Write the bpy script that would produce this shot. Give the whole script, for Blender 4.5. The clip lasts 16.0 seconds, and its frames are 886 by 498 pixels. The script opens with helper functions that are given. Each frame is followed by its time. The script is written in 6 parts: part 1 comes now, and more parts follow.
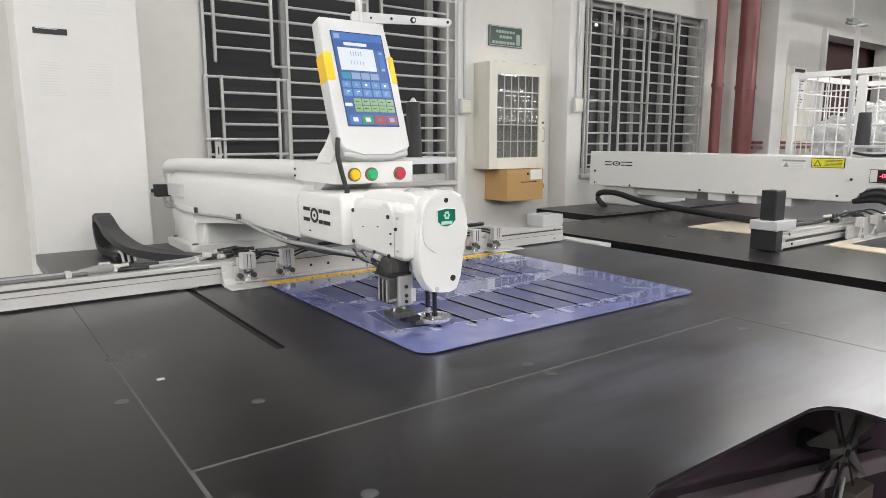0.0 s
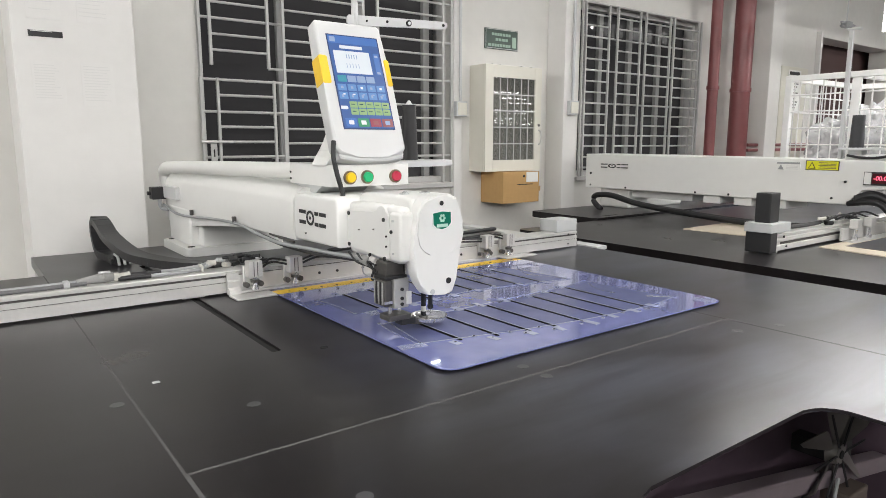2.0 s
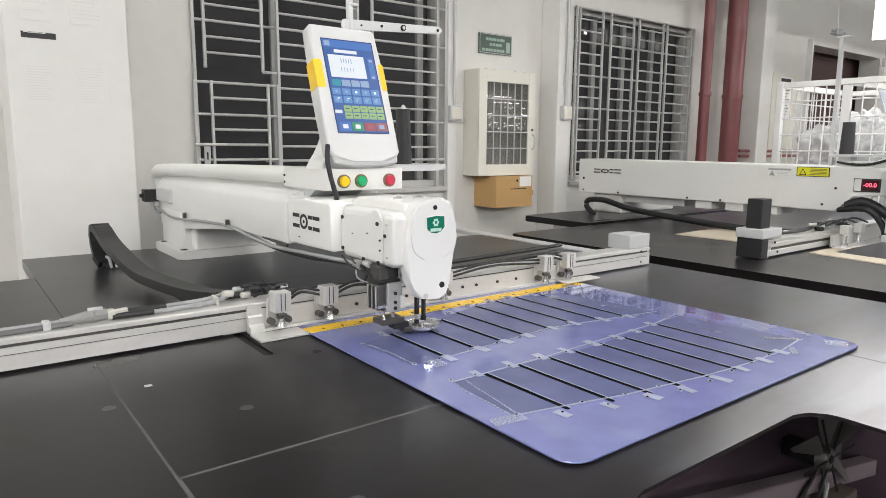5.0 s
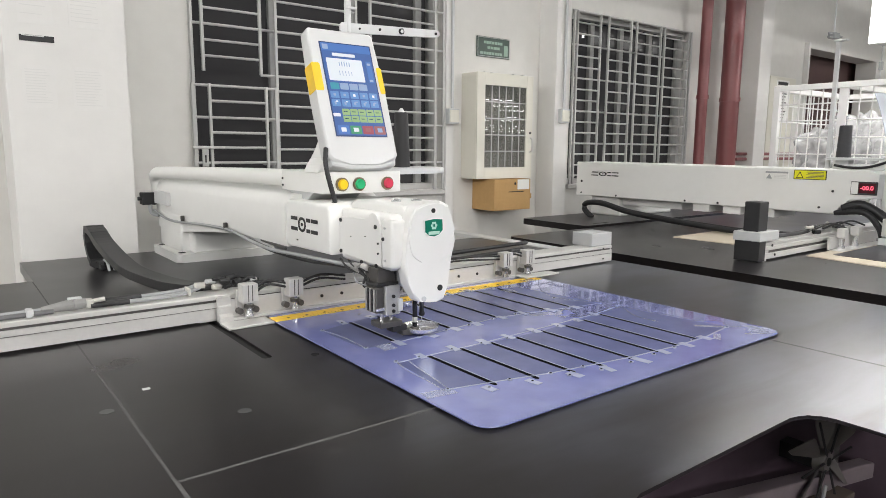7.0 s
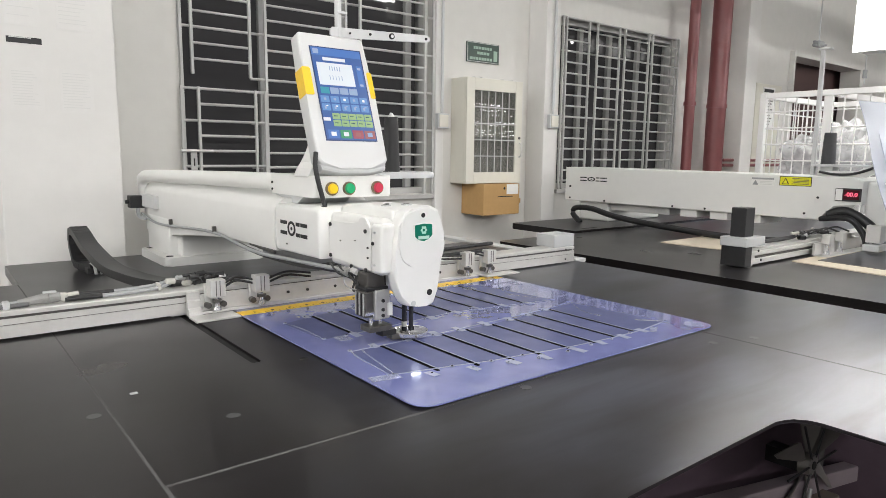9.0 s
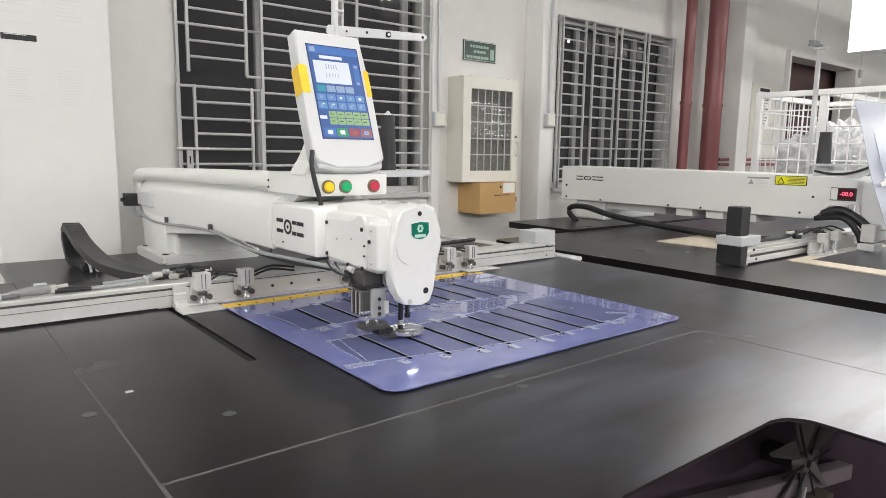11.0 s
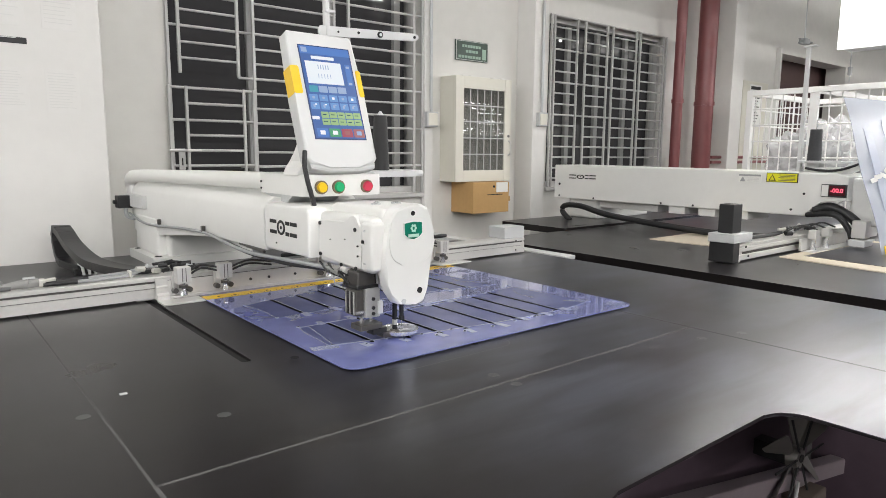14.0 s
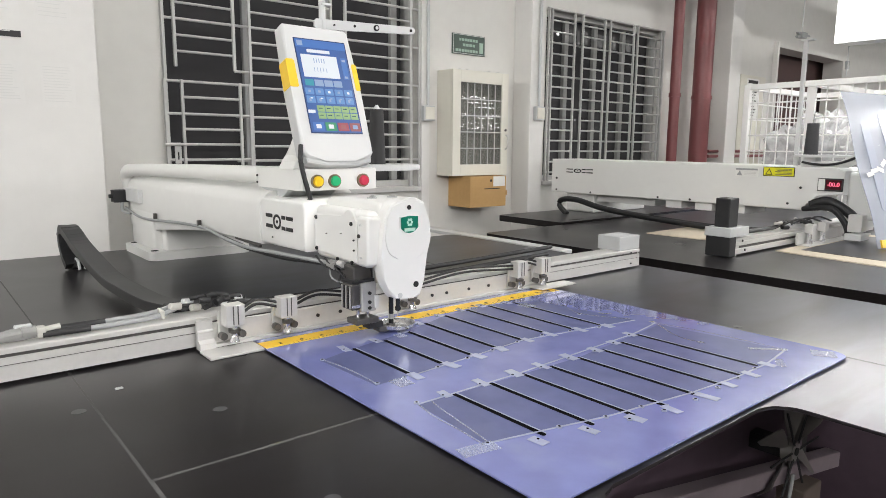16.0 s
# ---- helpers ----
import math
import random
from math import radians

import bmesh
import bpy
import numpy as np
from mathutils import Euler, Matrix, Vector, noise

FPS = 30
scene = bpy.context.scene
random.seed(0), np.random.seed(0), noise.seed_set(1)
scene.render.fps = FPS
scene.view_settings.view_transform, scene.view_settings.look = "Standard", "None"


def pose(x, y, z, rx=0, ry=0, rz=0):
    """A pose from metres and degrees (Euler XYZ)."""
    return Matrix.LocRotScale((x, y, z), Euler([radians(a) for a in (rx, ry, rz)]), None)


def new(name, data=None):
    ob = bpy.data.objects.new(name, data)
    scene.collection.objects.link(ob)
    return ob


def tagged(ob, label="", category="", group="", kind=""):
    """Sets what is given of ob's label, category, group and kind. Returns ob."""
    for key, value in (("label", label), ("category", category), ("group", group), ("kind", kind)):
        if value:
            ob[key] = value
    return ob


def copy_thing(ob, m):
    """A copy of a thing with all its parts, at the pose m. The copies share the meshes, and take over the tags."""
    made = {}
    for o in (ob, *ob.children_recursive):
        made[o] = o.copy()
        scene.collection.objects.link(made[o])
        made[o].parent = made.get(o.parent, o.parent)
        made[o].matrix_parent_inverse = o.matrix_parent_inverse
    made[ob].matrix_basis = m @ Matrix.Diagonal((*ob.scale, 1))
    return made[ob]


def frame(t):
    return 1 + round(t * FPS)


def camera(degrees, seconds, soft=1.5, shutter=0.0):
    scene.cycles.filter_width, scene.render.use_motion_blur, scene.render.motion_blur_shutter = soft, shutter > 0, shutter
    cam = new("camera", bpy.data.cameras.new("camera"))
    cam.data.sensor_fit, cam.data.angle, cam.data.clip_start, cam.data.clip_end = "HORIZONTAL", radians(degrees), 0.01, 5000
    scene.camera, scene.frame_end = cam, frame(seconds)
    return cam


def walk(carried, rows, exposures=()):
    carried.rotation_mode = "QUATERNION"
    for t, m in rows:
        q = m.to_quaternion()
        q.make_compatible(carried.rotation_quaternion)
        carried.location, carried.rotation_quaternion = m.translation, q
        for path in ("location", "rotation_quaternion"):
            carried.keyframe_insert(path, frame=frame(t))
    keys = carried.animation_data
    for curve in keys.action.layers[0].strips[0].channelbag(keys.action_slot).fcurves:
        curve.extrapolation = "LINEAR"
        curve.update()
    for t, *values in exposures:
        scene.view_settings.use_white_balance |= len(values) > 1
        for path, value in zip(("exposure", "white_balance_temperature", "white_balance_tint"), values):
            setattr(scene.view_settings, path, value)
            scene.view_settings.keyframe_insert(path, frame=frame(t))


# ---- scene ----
SECONDS = 16.0
cam = camera(68.0, SECONDS, soft=0.5)
PATH = [
    (0, pose(0.0000, -0.0004, 1.3202, 80.599, 0.004, -36.345)),
    (0.5, pose(-0.0013, 0.0008, 1.3225, 80.572, -0.157, -36.183)),
    (1, pose(0.0004, -0.0018, 1.3213, 80.591, -0.050, -36.379)),
    (1.5, pose(0.0003, -0.0032, 1.3205, 80.669, 0.027, -36.677)),
    (2, pose(0.0001, -0.0041, 1.3218, 80.790, 0.008, -36.647)),
    (2.5, pose(-0.0004, -0.0042, 1.3215, 80.800, -0.014, -36.794)),
    (3, pose(-0.0020, -0.0032, 1.3226, 80.779, -0.252, -36.966)),
    (3.5, pose(-0.0020, -0.0032, 1.3228, 80.765, -0.242, -36.929)),
    (4, pose(-0.0019, -0.0052, 1.3235, 80.997, -0.354, -37.101)),
    (6.5, pose(-0.0042, -0.0071, 1.3239, 81.204, -0.340, -37.292)),
    (7, pose(-0.0040, -0.0078, 1.3244, 81.360, -0.372, -37.373)),
    (7.5, pose(-0.0055, -0.0080, 1.3246, 81.513, -0.455, -37.661)),
    (8, pose(-0.0064, -0.0090, 1.3250, 81.619, -0.521, -38.100)),
    (8.5, pose(-0.0069, -0.0093, 1.3255, 81.717, -0.581, -38.078)),
    (9, pose(-0.0077, -0.0098, 1.3256, 81.743, -0.701, -38.303)),
    (11.5, pose(-0.0080, -0.0096, 1.3251, 81.573, -0.779, -38.704)),
    (12, pose(-0.0072, -0.0098, 1.3247, 81.482, -0.583, -38.788)),
    (12.5, pose(-0.0076, -0.0115, 1.3253, 81.409, -0.494, -38.754)),
    (13, pose(-0.0078, -0.0112, 1.3250, 81.444, -0.481, -39.001)),
    (13.5, pose(-0.0081, -0.0113, 1.3241, 81.505, -0.409, -38.929)),
    (14, pose(-0.0091, -0.0127, 1.3244, 81.631, -0.426, -39.206)),
    (14.5, pose(-0.0088, -0.0125, 1.3245, 81.625, -0.513, -39.000)),
    (15, pose(-0.0070, -0.0129, 1.3241, 81.425, -0.434, -38.988)),
    (15.5, pose(-0.0063, -0.0138, 1.3243, 81.449, -0.345, -39.077)),
    (16, pose(-0.0062, -0.0136, 1.3240, 81.127, -0.420, -39.424)),
]
walk(cam, PATH)

# ---- light: night outside, a hall lit by rows of ceiling tubes ----
world = bpy.data.worlds.new("night")
world.use_nodes = True
world.node_tree.nodes["Background"].inputs[0].default_value = (0.010, 0.012, 0.018, 1)
world.node_tree.nodes["Background"].inputs[1].default_value = 0.6
scene.world = world
scene.view_settings.exposure = 0.0
scene.view_settings.use_white_balance = False
TUBE_GLOW = 34.0        # emission of the tube lamps
LAMP_WATTS = 54.0     # light of a bright lamp row

# ---- materials ----
def mat(name, col, rough=0.5, metal=0.0, grain=0.06, scale=30.0, bump=0.0, wear=0.0, wear_col=None, spec=0.5, coat=0.0,
        trans=0.0, ior=1.45, alpha=1.0, emit=None, power=0.0, rvar=0.0, smear_sheen=None, dust=0.0):
    m = bpy.data.materials.new(name)
    m.use_nodes = True
    nt = m.node_tree
    b = nt.nodes["Principled BSDF"]
    b.inputs["Base Color"].default_value = (*col, 1)
    b.inputs["Roughness"].default_value = rough
    b.inputs["Metallic"].default_value = metal
    b.inputs["Specular IOR Level"].default_value = spec
    b.inputs["Coat Weight"].default_value = coat
    b.inputs["Transmission Weight"].default_value = trans
    b.inputs["IOR"].default_value = ior
    b.inputs["Alpha"].default_value = alpha
    if dust:
        b.inputs["Sheen Weight"].default_value = dust
        b.inputs["Sheen Roughness"].default_value = 0.32
        b.inputs["Sheen Tint"].default_value = (0.92, 0.93, 1.0, 1)
    if emit:
        b.inputs["Emission Color"].default_value = (*emit, 1)
        b.inputs["Emission Strength"].default_value = power
    tc = nt.nodes.new("ShaderNodeTexCoord")
    def noise_tex(s, detail=4.0):
        n = nt.nodes.new("ShaderNodeTexNoise")
        n.inputs["Scale"].default_value = s
        n.inputs["Detail"].default_value = detail
        nt.links.new(tc.outputs["Object"], n.inputs["Vector"])
        return n
    def mix(fac, a, bcol):
        x = nt.nodes.new("ShaderNodeMix")
        x.data_type = "RGBA"
        for sock, v in ((x.inputs[0], fac), (x.inputs[6], a), (x.inputs[7], bcol)):
            if hasattr(v, "is_output"):
                nt.links.new(v, sock)
            else:
                sock.default_value = v if isinstance(v, float) else (*v[:3], 1)
        return x.outputs[2]
    if grain > 0:
        n1, n2 = noise_tex(scale), noise_tex(scale * 0.11, 3.0)
        dark = tuple(c * (1 - grain * 1.6) for c in col)
        light = tuple(min(1, c * (1 + grain)) for c in col)
        out = mix(n1.outputs[0], dark, light)
        out = mix(n2.outputs[0], out, mix(0.5, out, light))
        if wear > 0:
            r = nt.nodes.new("ShaderNodeValToRGB")
            r.color_ramp.elements[0].position, r.color_ramp.elements[1].position = 0.58, 0.72
            r.color_ramp.elements[1].color = (wear, wear, wear, 1)
            n3 = noise_tex(scale * 0.35, 6.0)
            nt.links.new(n3.outputs[0], r.inputs[0])
            out = mix(r.outputs[0], out, wear_col or dark)
        wiped_sheen = None
        if smear_sheen:        # long wiped marks with soft edges, broken up by a larger cloud; sheen painted in
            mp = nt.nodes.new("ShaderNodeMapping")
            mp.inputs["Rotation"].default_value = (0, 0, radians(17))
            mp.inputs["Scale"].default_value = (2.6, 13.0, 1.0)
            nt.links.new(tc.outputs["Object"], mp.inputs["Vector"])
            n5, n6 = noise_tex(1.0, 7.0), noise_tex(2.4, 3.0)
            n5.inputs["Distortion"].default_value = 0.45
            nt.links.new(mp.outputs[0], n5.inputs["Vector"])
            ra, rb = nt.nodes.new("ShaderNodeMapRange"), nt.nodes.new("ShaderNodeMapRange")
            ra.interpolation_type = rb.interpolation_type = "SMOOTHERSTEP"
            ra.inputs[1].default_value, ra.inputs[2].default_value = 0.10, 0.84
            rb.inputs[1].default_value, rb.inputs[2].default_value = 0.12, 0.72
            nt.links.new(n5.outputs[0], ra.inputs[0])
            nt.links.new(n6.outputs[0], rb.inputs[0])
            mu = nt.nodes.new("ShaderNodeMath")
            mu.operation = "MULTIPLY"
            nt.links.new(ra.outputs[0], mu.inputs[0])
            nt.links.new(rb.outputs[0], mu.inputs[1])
            # rises with x: the right side's paler sheen is put into the colour
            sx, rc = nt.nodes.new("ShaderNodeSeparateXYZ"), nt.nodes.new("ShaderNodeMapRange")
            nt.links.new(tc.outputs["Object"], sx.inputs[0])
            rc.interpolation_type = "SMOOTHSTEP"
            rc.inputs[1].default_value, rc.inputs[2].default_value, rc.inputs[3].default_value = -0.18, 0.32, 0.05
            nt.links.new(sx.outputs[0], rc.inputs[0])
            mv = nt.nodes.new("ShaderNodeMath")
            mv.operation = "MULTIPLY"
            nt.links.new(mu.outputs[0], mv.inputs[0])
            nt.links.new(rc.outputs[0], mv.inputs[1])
            wiped_sheen = mv.outputs[0]
            out = mix(wiped_sheen, out, smear_sheen)
        nt.links.new(out, b.inputs["Base Color"])
        if rvar > 0:
            mr = nt.nodes.new("ShaderNodeMapRange")
            mr.inputs[3].default_value, mr.inputs[4].default_value = max(0.02, rough - rvar), rough + rvar
            n4 = noise_tex(scale * 0.2, 5.0)
            nt.links.new(n4.outputs[0], mr.inputs[0])
            rough_out = mr.outputs[0]
            if wiped_sheen:
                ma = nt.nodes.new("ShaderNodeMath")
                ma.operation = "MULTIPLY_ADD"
                nt.links.new(wiped_sheen, ma.inputs[0])
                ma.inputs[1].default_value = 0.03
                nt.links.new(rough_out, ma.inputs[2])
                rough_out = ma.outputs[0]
            nt.links.new(rough_out, b.inputs["Roughness"])
        if bump > 0:
            bp = nt.nodes.new("ShaderNodeBump")
            bp.inputs["Strength"].default_value = bump
            bp.inputs["Distance"].default_value = 0.002
            nt.links.new(n1.outputs[0], bp.inputs["Height"])
            nt.links.new(bp.outputs[0], b.inputs["Normal"])
    return m

M_WALL = mat("painted plaster", (0.65, 0.64, 0.605), 0.75, grain=0.05, scale=14, bump=0.25, wear=0.25, wear_col=(0.58, 0.565, 0.525))
M_PILLAR = mat("white painted pillar", (0.67, 0.66, 0.635), 0.7, grain=0.04, scale=18, bump=0.2)
M_CEIL = mat("grey roof sheeting", (0.22, 0.22, 0.215), 0.7, grain=0.1, scale=3)
M_FLOOR = mat("dark grey painted floor", (0.055, 0.050, 0.051), 0.38, grain=0.15, scale=9, wear=0.5, rvar=0.1)
M_TABLE = mat("black laminate", (0.0072, 0.0054, 0.0052), 0.285, grain=0.3, scale=22, bump=0.0, rvar=0.03, spec=0.24, ior=1.5, smear_sheen=(0.066, 0.070, 0.089), dust=0.03)
M_SEAM = mat("dusty joint", (0.088, 0.087, 0.085), 0.8, grain=0.2, scale=60)
M_EDGE = mat("black edge band", (0.015, 0.012, 0.014), 0.7, grain=0.2, scale=40, spec=0.15)
M_WHITE = mat("white machine paint", (0.74, 0.74, 0.715), 0.32, grain=0.025, scale=25, bump=0.05, spec=0.5, wear=0.12, wear_col=(0.66, 0.65, 0.60))
M_GREYPL = mat("light grey plastic", (0.50, 0.51, 0.51), 0.45, grain=0.04, scale=40)
M_WHITEPL = mat("white plastic", (0.60, 0.605, 0.60), 0.35, grain=0.02, scale=40)
M_ALU = mat("anodised aluminium", (0.63, 0.62, 0.60), 0.38, 0.35, grain=0.06, scale=90, bump=0.05, rvar=0.08)
M_ZINC = mat("grey cast zinc", (0.40, 0.40, 0.39), 0.42, 0.35, grain=0.12, scale=90, bump=0.1)
M_STEEL = mat("polished steel", (0.78, 0.78, 0.79), 0.16, 0.75, grain=0.04, scale=60)
M_DSTEEL = mat("dark oiled steel", (0.11, 0.105, 0.10), 0.38, 0.6, grain=0.2, scale=70)
M_BURNISH = mat("blued polished steel", (0.030, 0.031, 0.036), 0.20, 0.3, grain=0.1, scale=60)
M_BLACK = mat("black plastic", (0.018, 0.018, 0.019), 0.45, grain=0.2, scale=60)
M_RUBBER = mat("black rubber cable", (0.02, 0.02, 0.021), 0.5, grain=0.2, scale=80)
M_HOSE = mat("dark grey hose", (0.13, 0.13, 0.13), 0.45, grain=0.15, scale=60)
M_SMOKE = mat("smoky plastic", (0.26, 0.26, 0.25), 0.35, grain=0.1, scale=50)
M_PALEFIT = mat("pale fitting", (0.52, 0.51, 0.47), 0.4, grain=0.06, scale=50)
M_GREYHOSE = mat("grey hose", (0.33, 0.34, 0.34), 0.5, grain=0.1, scale=60)
M_GRILLE = mat("white painted grille bar", (0.47, 0.465, 0.45), 0.5, grain=0.05, scale=50)
M_GLASS = mat("dark window glass", (0.050, 0.049, 0.051), 0.012, grain=0, spec=0.5)
M_SHEET = mat("blue translucent plastic sheet", (0.160, 0.180, 0.405), 0.13, grain=0.20, scale=16, bump=0.012, coat=0.8, wear=0.5, wear_col=(0.225, 0.245, 0.41), rvar=0.09)
M_POCKET = mat("darker blue plastic sheet", (0.096, 0.110, 0.232), 0.20, grain=0.20, scale=18, wear=0.4, wear_col=(0.13, 0.145, 0.26), rvar=0.09)
M_SLOT_SHADOW = mat("slot and gap shadow", (0.002, 0.002, 0.003), 0.8, grain=0, spec=0.05)
M_TAPE = mat("clear adhesive tape", (0.50, 0.54, 0.72), 0.20, grain=0.15, scale=50, alpha=0.50)
M_PATCH = mat("thin clear tape", (0.46, 0.50, 0.66), 0.18, grain=0.15, scale=50, alpha=0.35)
M_RULER = mat("yellow ruler tape", (0.82, 0.52, 0.03), 0.4, grain=0.06, scale=50)
M_INK = mat("black ink", (0.015, 0.015, 0.016), 0.5, grain=0)
M_RED = mat("red pipe paint", (0.20, 0.062, 0.064), 0.35, grain=0.1, scale=20, wear=0.3, wear_col=(0.2, 0.03, 0.03))
M_CARD = mat("brown cardboard", (0.47, 0.29, 0.12), 0.8, grain=0.08, scale=40)
M_BOARD = mat("pale board", (0.58, 0.51, 0.40), 0.6, grain=0.06, scale=30)
M_SIGN = mat("dark green sign", (0.028, 0.055, 0.040), 0.4, grain=0.05, scale=40)
M_PAPER = mat("paper", (0.78, 0.78, 0.75), 0.8, grain=0.03, scale=40)
M_NOTICE = mat("plain notice paper", (0.678, 0.669, 0.646), 0.8, grain=0.03, scale=40)
M_FAINT = mat("faint grey print", (0.625, 0.62, 0.60), 0.8, grain=0.03, scale=60)
M_EMBLEM = mat("pale green print", (0.45, 0.66, 0.55), 0.5, grain=0)
M_GREEN = mat("green badge", (0.0, 0.16, 0.10), 0.3, grain=0)
M_YEL = mat("yellow plastic", (0.85, 0.55, 0.02), 0.3, grain=0.03)
M_GRN = mat("green plastic", (0.03, 0.42, 0.17), 0.25, grain=0.03)
M_REDB = mat("red plastic", (0.55, 0.05, 0.09), 0.25, grain=0.03)
M_TUBE = mat("glowing tube", (0.9, 0.9, 0.9), 0.5, grain=0, emit=(1.0, 0.985, 0.97), power=TUBE_GLOW)
M_LAMPBODY = mat("white lamp body", (0.85, 0.85, 0.83), 0.5, grain=0.02)
M_DARKHOLE = mat("dark recess", (0.012, 0.012, 0.012), 0.7, grain=0.1)
M_FILM = mat("clear plastic film", (0.52, 0.57, 0.68), 0.34, grain=0.10, scale=9, trans=0.35, alpha=0.50, spec=0.25)
M_BAG = mat("white plastic bag", (0.80, 0.80, 0.80), 0.10, grain=0.3, scale=34, bump=1.0, alpha=0.46)
M_BROWN = mat("dim room brown", (0.085, 0.048, 0.045), 0.6, grain=0.1, scale=12)
M_WARN = mat("yellow warning label", (0.75, 0.72, 0.02), 0.4, grain=0.02)


# ---- mesh helpers: everything is drawn in world metres, then moved into its thing's space ----
ORIGIN = {}

def thing(name, at, label="", category="", group="", kind=""):
    ob = new(name)
    ob.empty_display_size = 0.05
    ob.location = at
    ORIGIN[ob] = Vector(at)
    return tagged(ob, label, category, group, kind)

def part(name, bm, material, parent=None, label="", kind=""):
    me = bpy.data.meshes.new(name)
    if parent is not None:
        bmesh.ops.translate(bm, verts=bm.verts, vec=-ORIGIN[parent])
    bmesh.ops.recalc_face_normals(bm, faces=bm.faces)
    bm.to_mesh(me)
    bm.free()
    for p in me.polygons:
        p.use_smooth = len(p.vertices) == 4 and False
    me.materials.append(material)
    ob = new(name, me)
    if parent is not None:
        ob.parent = parent
        ORIGIN[ob] = ORIGIN[parent]
    return tagged(ob, label, kind=kind)

def smooth(ob, angle=40):
    ob.data.shade_smooth()
    lim = radians(angle)
    bm = bmesh.new()
    bm.from_mesh(ob.data)
    for e in bm.edges:
        flat = any(len(f.verts) > 8 for f in e.link_faces) and e.calc_face_angle(0) > 0.08
        e.smooth = not (len(e.link_faces) == 2 and (flat or e.calc_face_angle(0) > lim))
    bm.to_mesh(ob.data)
    bm.free()
    return ob

def solo(name, bm, material, label="", category="", group="", kind=""):
    ob = part(name, bm, material)
    return tagged(ob, label, category, group, kind)

def B():
    return bmesh.new()

def box(bm, x0, x1, y0, y1, z0, z1, bev=0.0, seg=2):
    r = bmesh.ops.create_cube(bm, size=1)
    vs = r["verts"]
    for v in vs:
        v.co = Vector((x0 + (v.co.x + 0.5) * (x1 - x0), y0 + (v.co.y + 0.5) * (y1 - y0), z0 + (v.co.z + 0.5) * (z1 - z0)))
    if bev > 0:
        es = list({e for v in vs for e in v.link_edges})
        bmesh.ops.bevel(bm, geom=es, offset=bev, segments=seg, affect="EDGES", profile=0.5)
    return bm

def cyl(bm, p0, p1, r, seg=16, r2=None):
    p0, p1 = Vector(p0), Vector(p1)
    d = p1 - p0
    m = Matrix.Translation((p0 + p1) / 2) @ d.to_track_quat("Z", "Y").to_matrix().to_4x4()
    bmesh.ops.create_cone(bm, cap_ends=True, segments=seg, radius1=r, radius2=r if r2 is None else r2, depth=d.length, matrix=m)
    return bm

def prism(bm, pts, axis, a, b, bev=0.0, seg=2):
    """An outline drawn in the two other axes (x, y or z left out), pushed from a to b along axis."""
    def put(u, v, w):
        return {"x": (w, u, v), "y": (u, w, v), "z": (u, v, w)}[axis]
    lo = [bm.verts.new(put(u, v, a)) for u, v in pts]
    hi = [bm.verts.new(put(u, v, b)) for u, v in pts]
    fs = [bm.faces.new(lo), bm.faces.new(hi)]
    n = len(pts)
    for i in range(n):
        fs.append(bm.faces.new((lo[i], lo[(i + 1) % n], hi[(i + 1) % n], hi[i])))
    if bev > 0:
        es = list({e for f in fs[:2] for e in f.edges})
        bmesh.ops.bevel(bm, geom=es, offset=bev, segments=seg, affect="EDGES", profile=0.5)
    return bm

def rounded(x0, x1, y0, y1, r, n=6, corners=(1, 1, 1, 1)):
    """Outline of a rectangle with round corners, from the low corner anticlockwise."""
    pts = []
    for k, (cx, cy, a0) in enumerate(((x0 + r, y0 + r, 180), (x1 - r, y0 + r, 270), (x1 - r, y1 - r, 0), (x0 + r, y1 - r, 90))):
        if corners[k]:
            pts += [(cx + r * math.cos(radians(a0 + 90 * i / n)), cy + r * math.sin(radians(a0 + 90 * i / n))) for i in range(n + 1)]
        else:
            pts.append(((x0, y0), (x1, y0), (x1, y1), (x0, y1))[k])
    return pts

def sweep(bm, pts, r, seg=8, close=True):
    """A round cable along the points."""
    pts = [Vector(p) for p in pts]
    rings, up = [], Vector((0, 0, 1))
    for i, p in enumerate(pts):
        d = (pts[min(i + 1, len(pts) - 1)] - pts[max(i - 1, 0)]).normalized()
        s = d.cross(up)
        if s.length < 0.05:
            s = d.cross(Vector((1, 0, 0)))
        s.normalize()
        u = s.cross(d)
        rings.append([bm.verts.new(p + r * (math.cos(2 * math.pi * k / seg) * s + math.sin(2 * math.pi * k / seg) * u)) for k in range(seg)])
    for a, b in zip(rings, rings[1:]):
        for k in range(seg):
            bm.faces.new((a[k], a[(k + 1) % seg], b[(k + 1) % seg], b[k]))
    if close:
        bm.faces.new(rings[0])
        bm.faces.new(rings[-1])
    return bm

def curve(pts, n=8):
    """Catmull-Rom through the points."""
    p = [Vector(q) for q in pts]
    p = [2 * p[0] - p[1]] + p + [2 * p[-1] - p[-2]]
    out = []
    for i in range(1, len(p) - 2):
        for k in range(n):
            t = k / n
            a, b, c, d = p[i - 1], p[i], p[i + 1], p[i + 2]
            out.append(0.5 * (2 * b + (c - a) * t + (2 * a - 5 * b + 4 * c - d) * t * t + (3 * b - 3 * c + d - a) * t ** 3))
    return out + [p[-2]]

def tilt(bm, m):
    bmesh.ops.transform(bm, matrix=m, verts=bm.verts)
    return bm

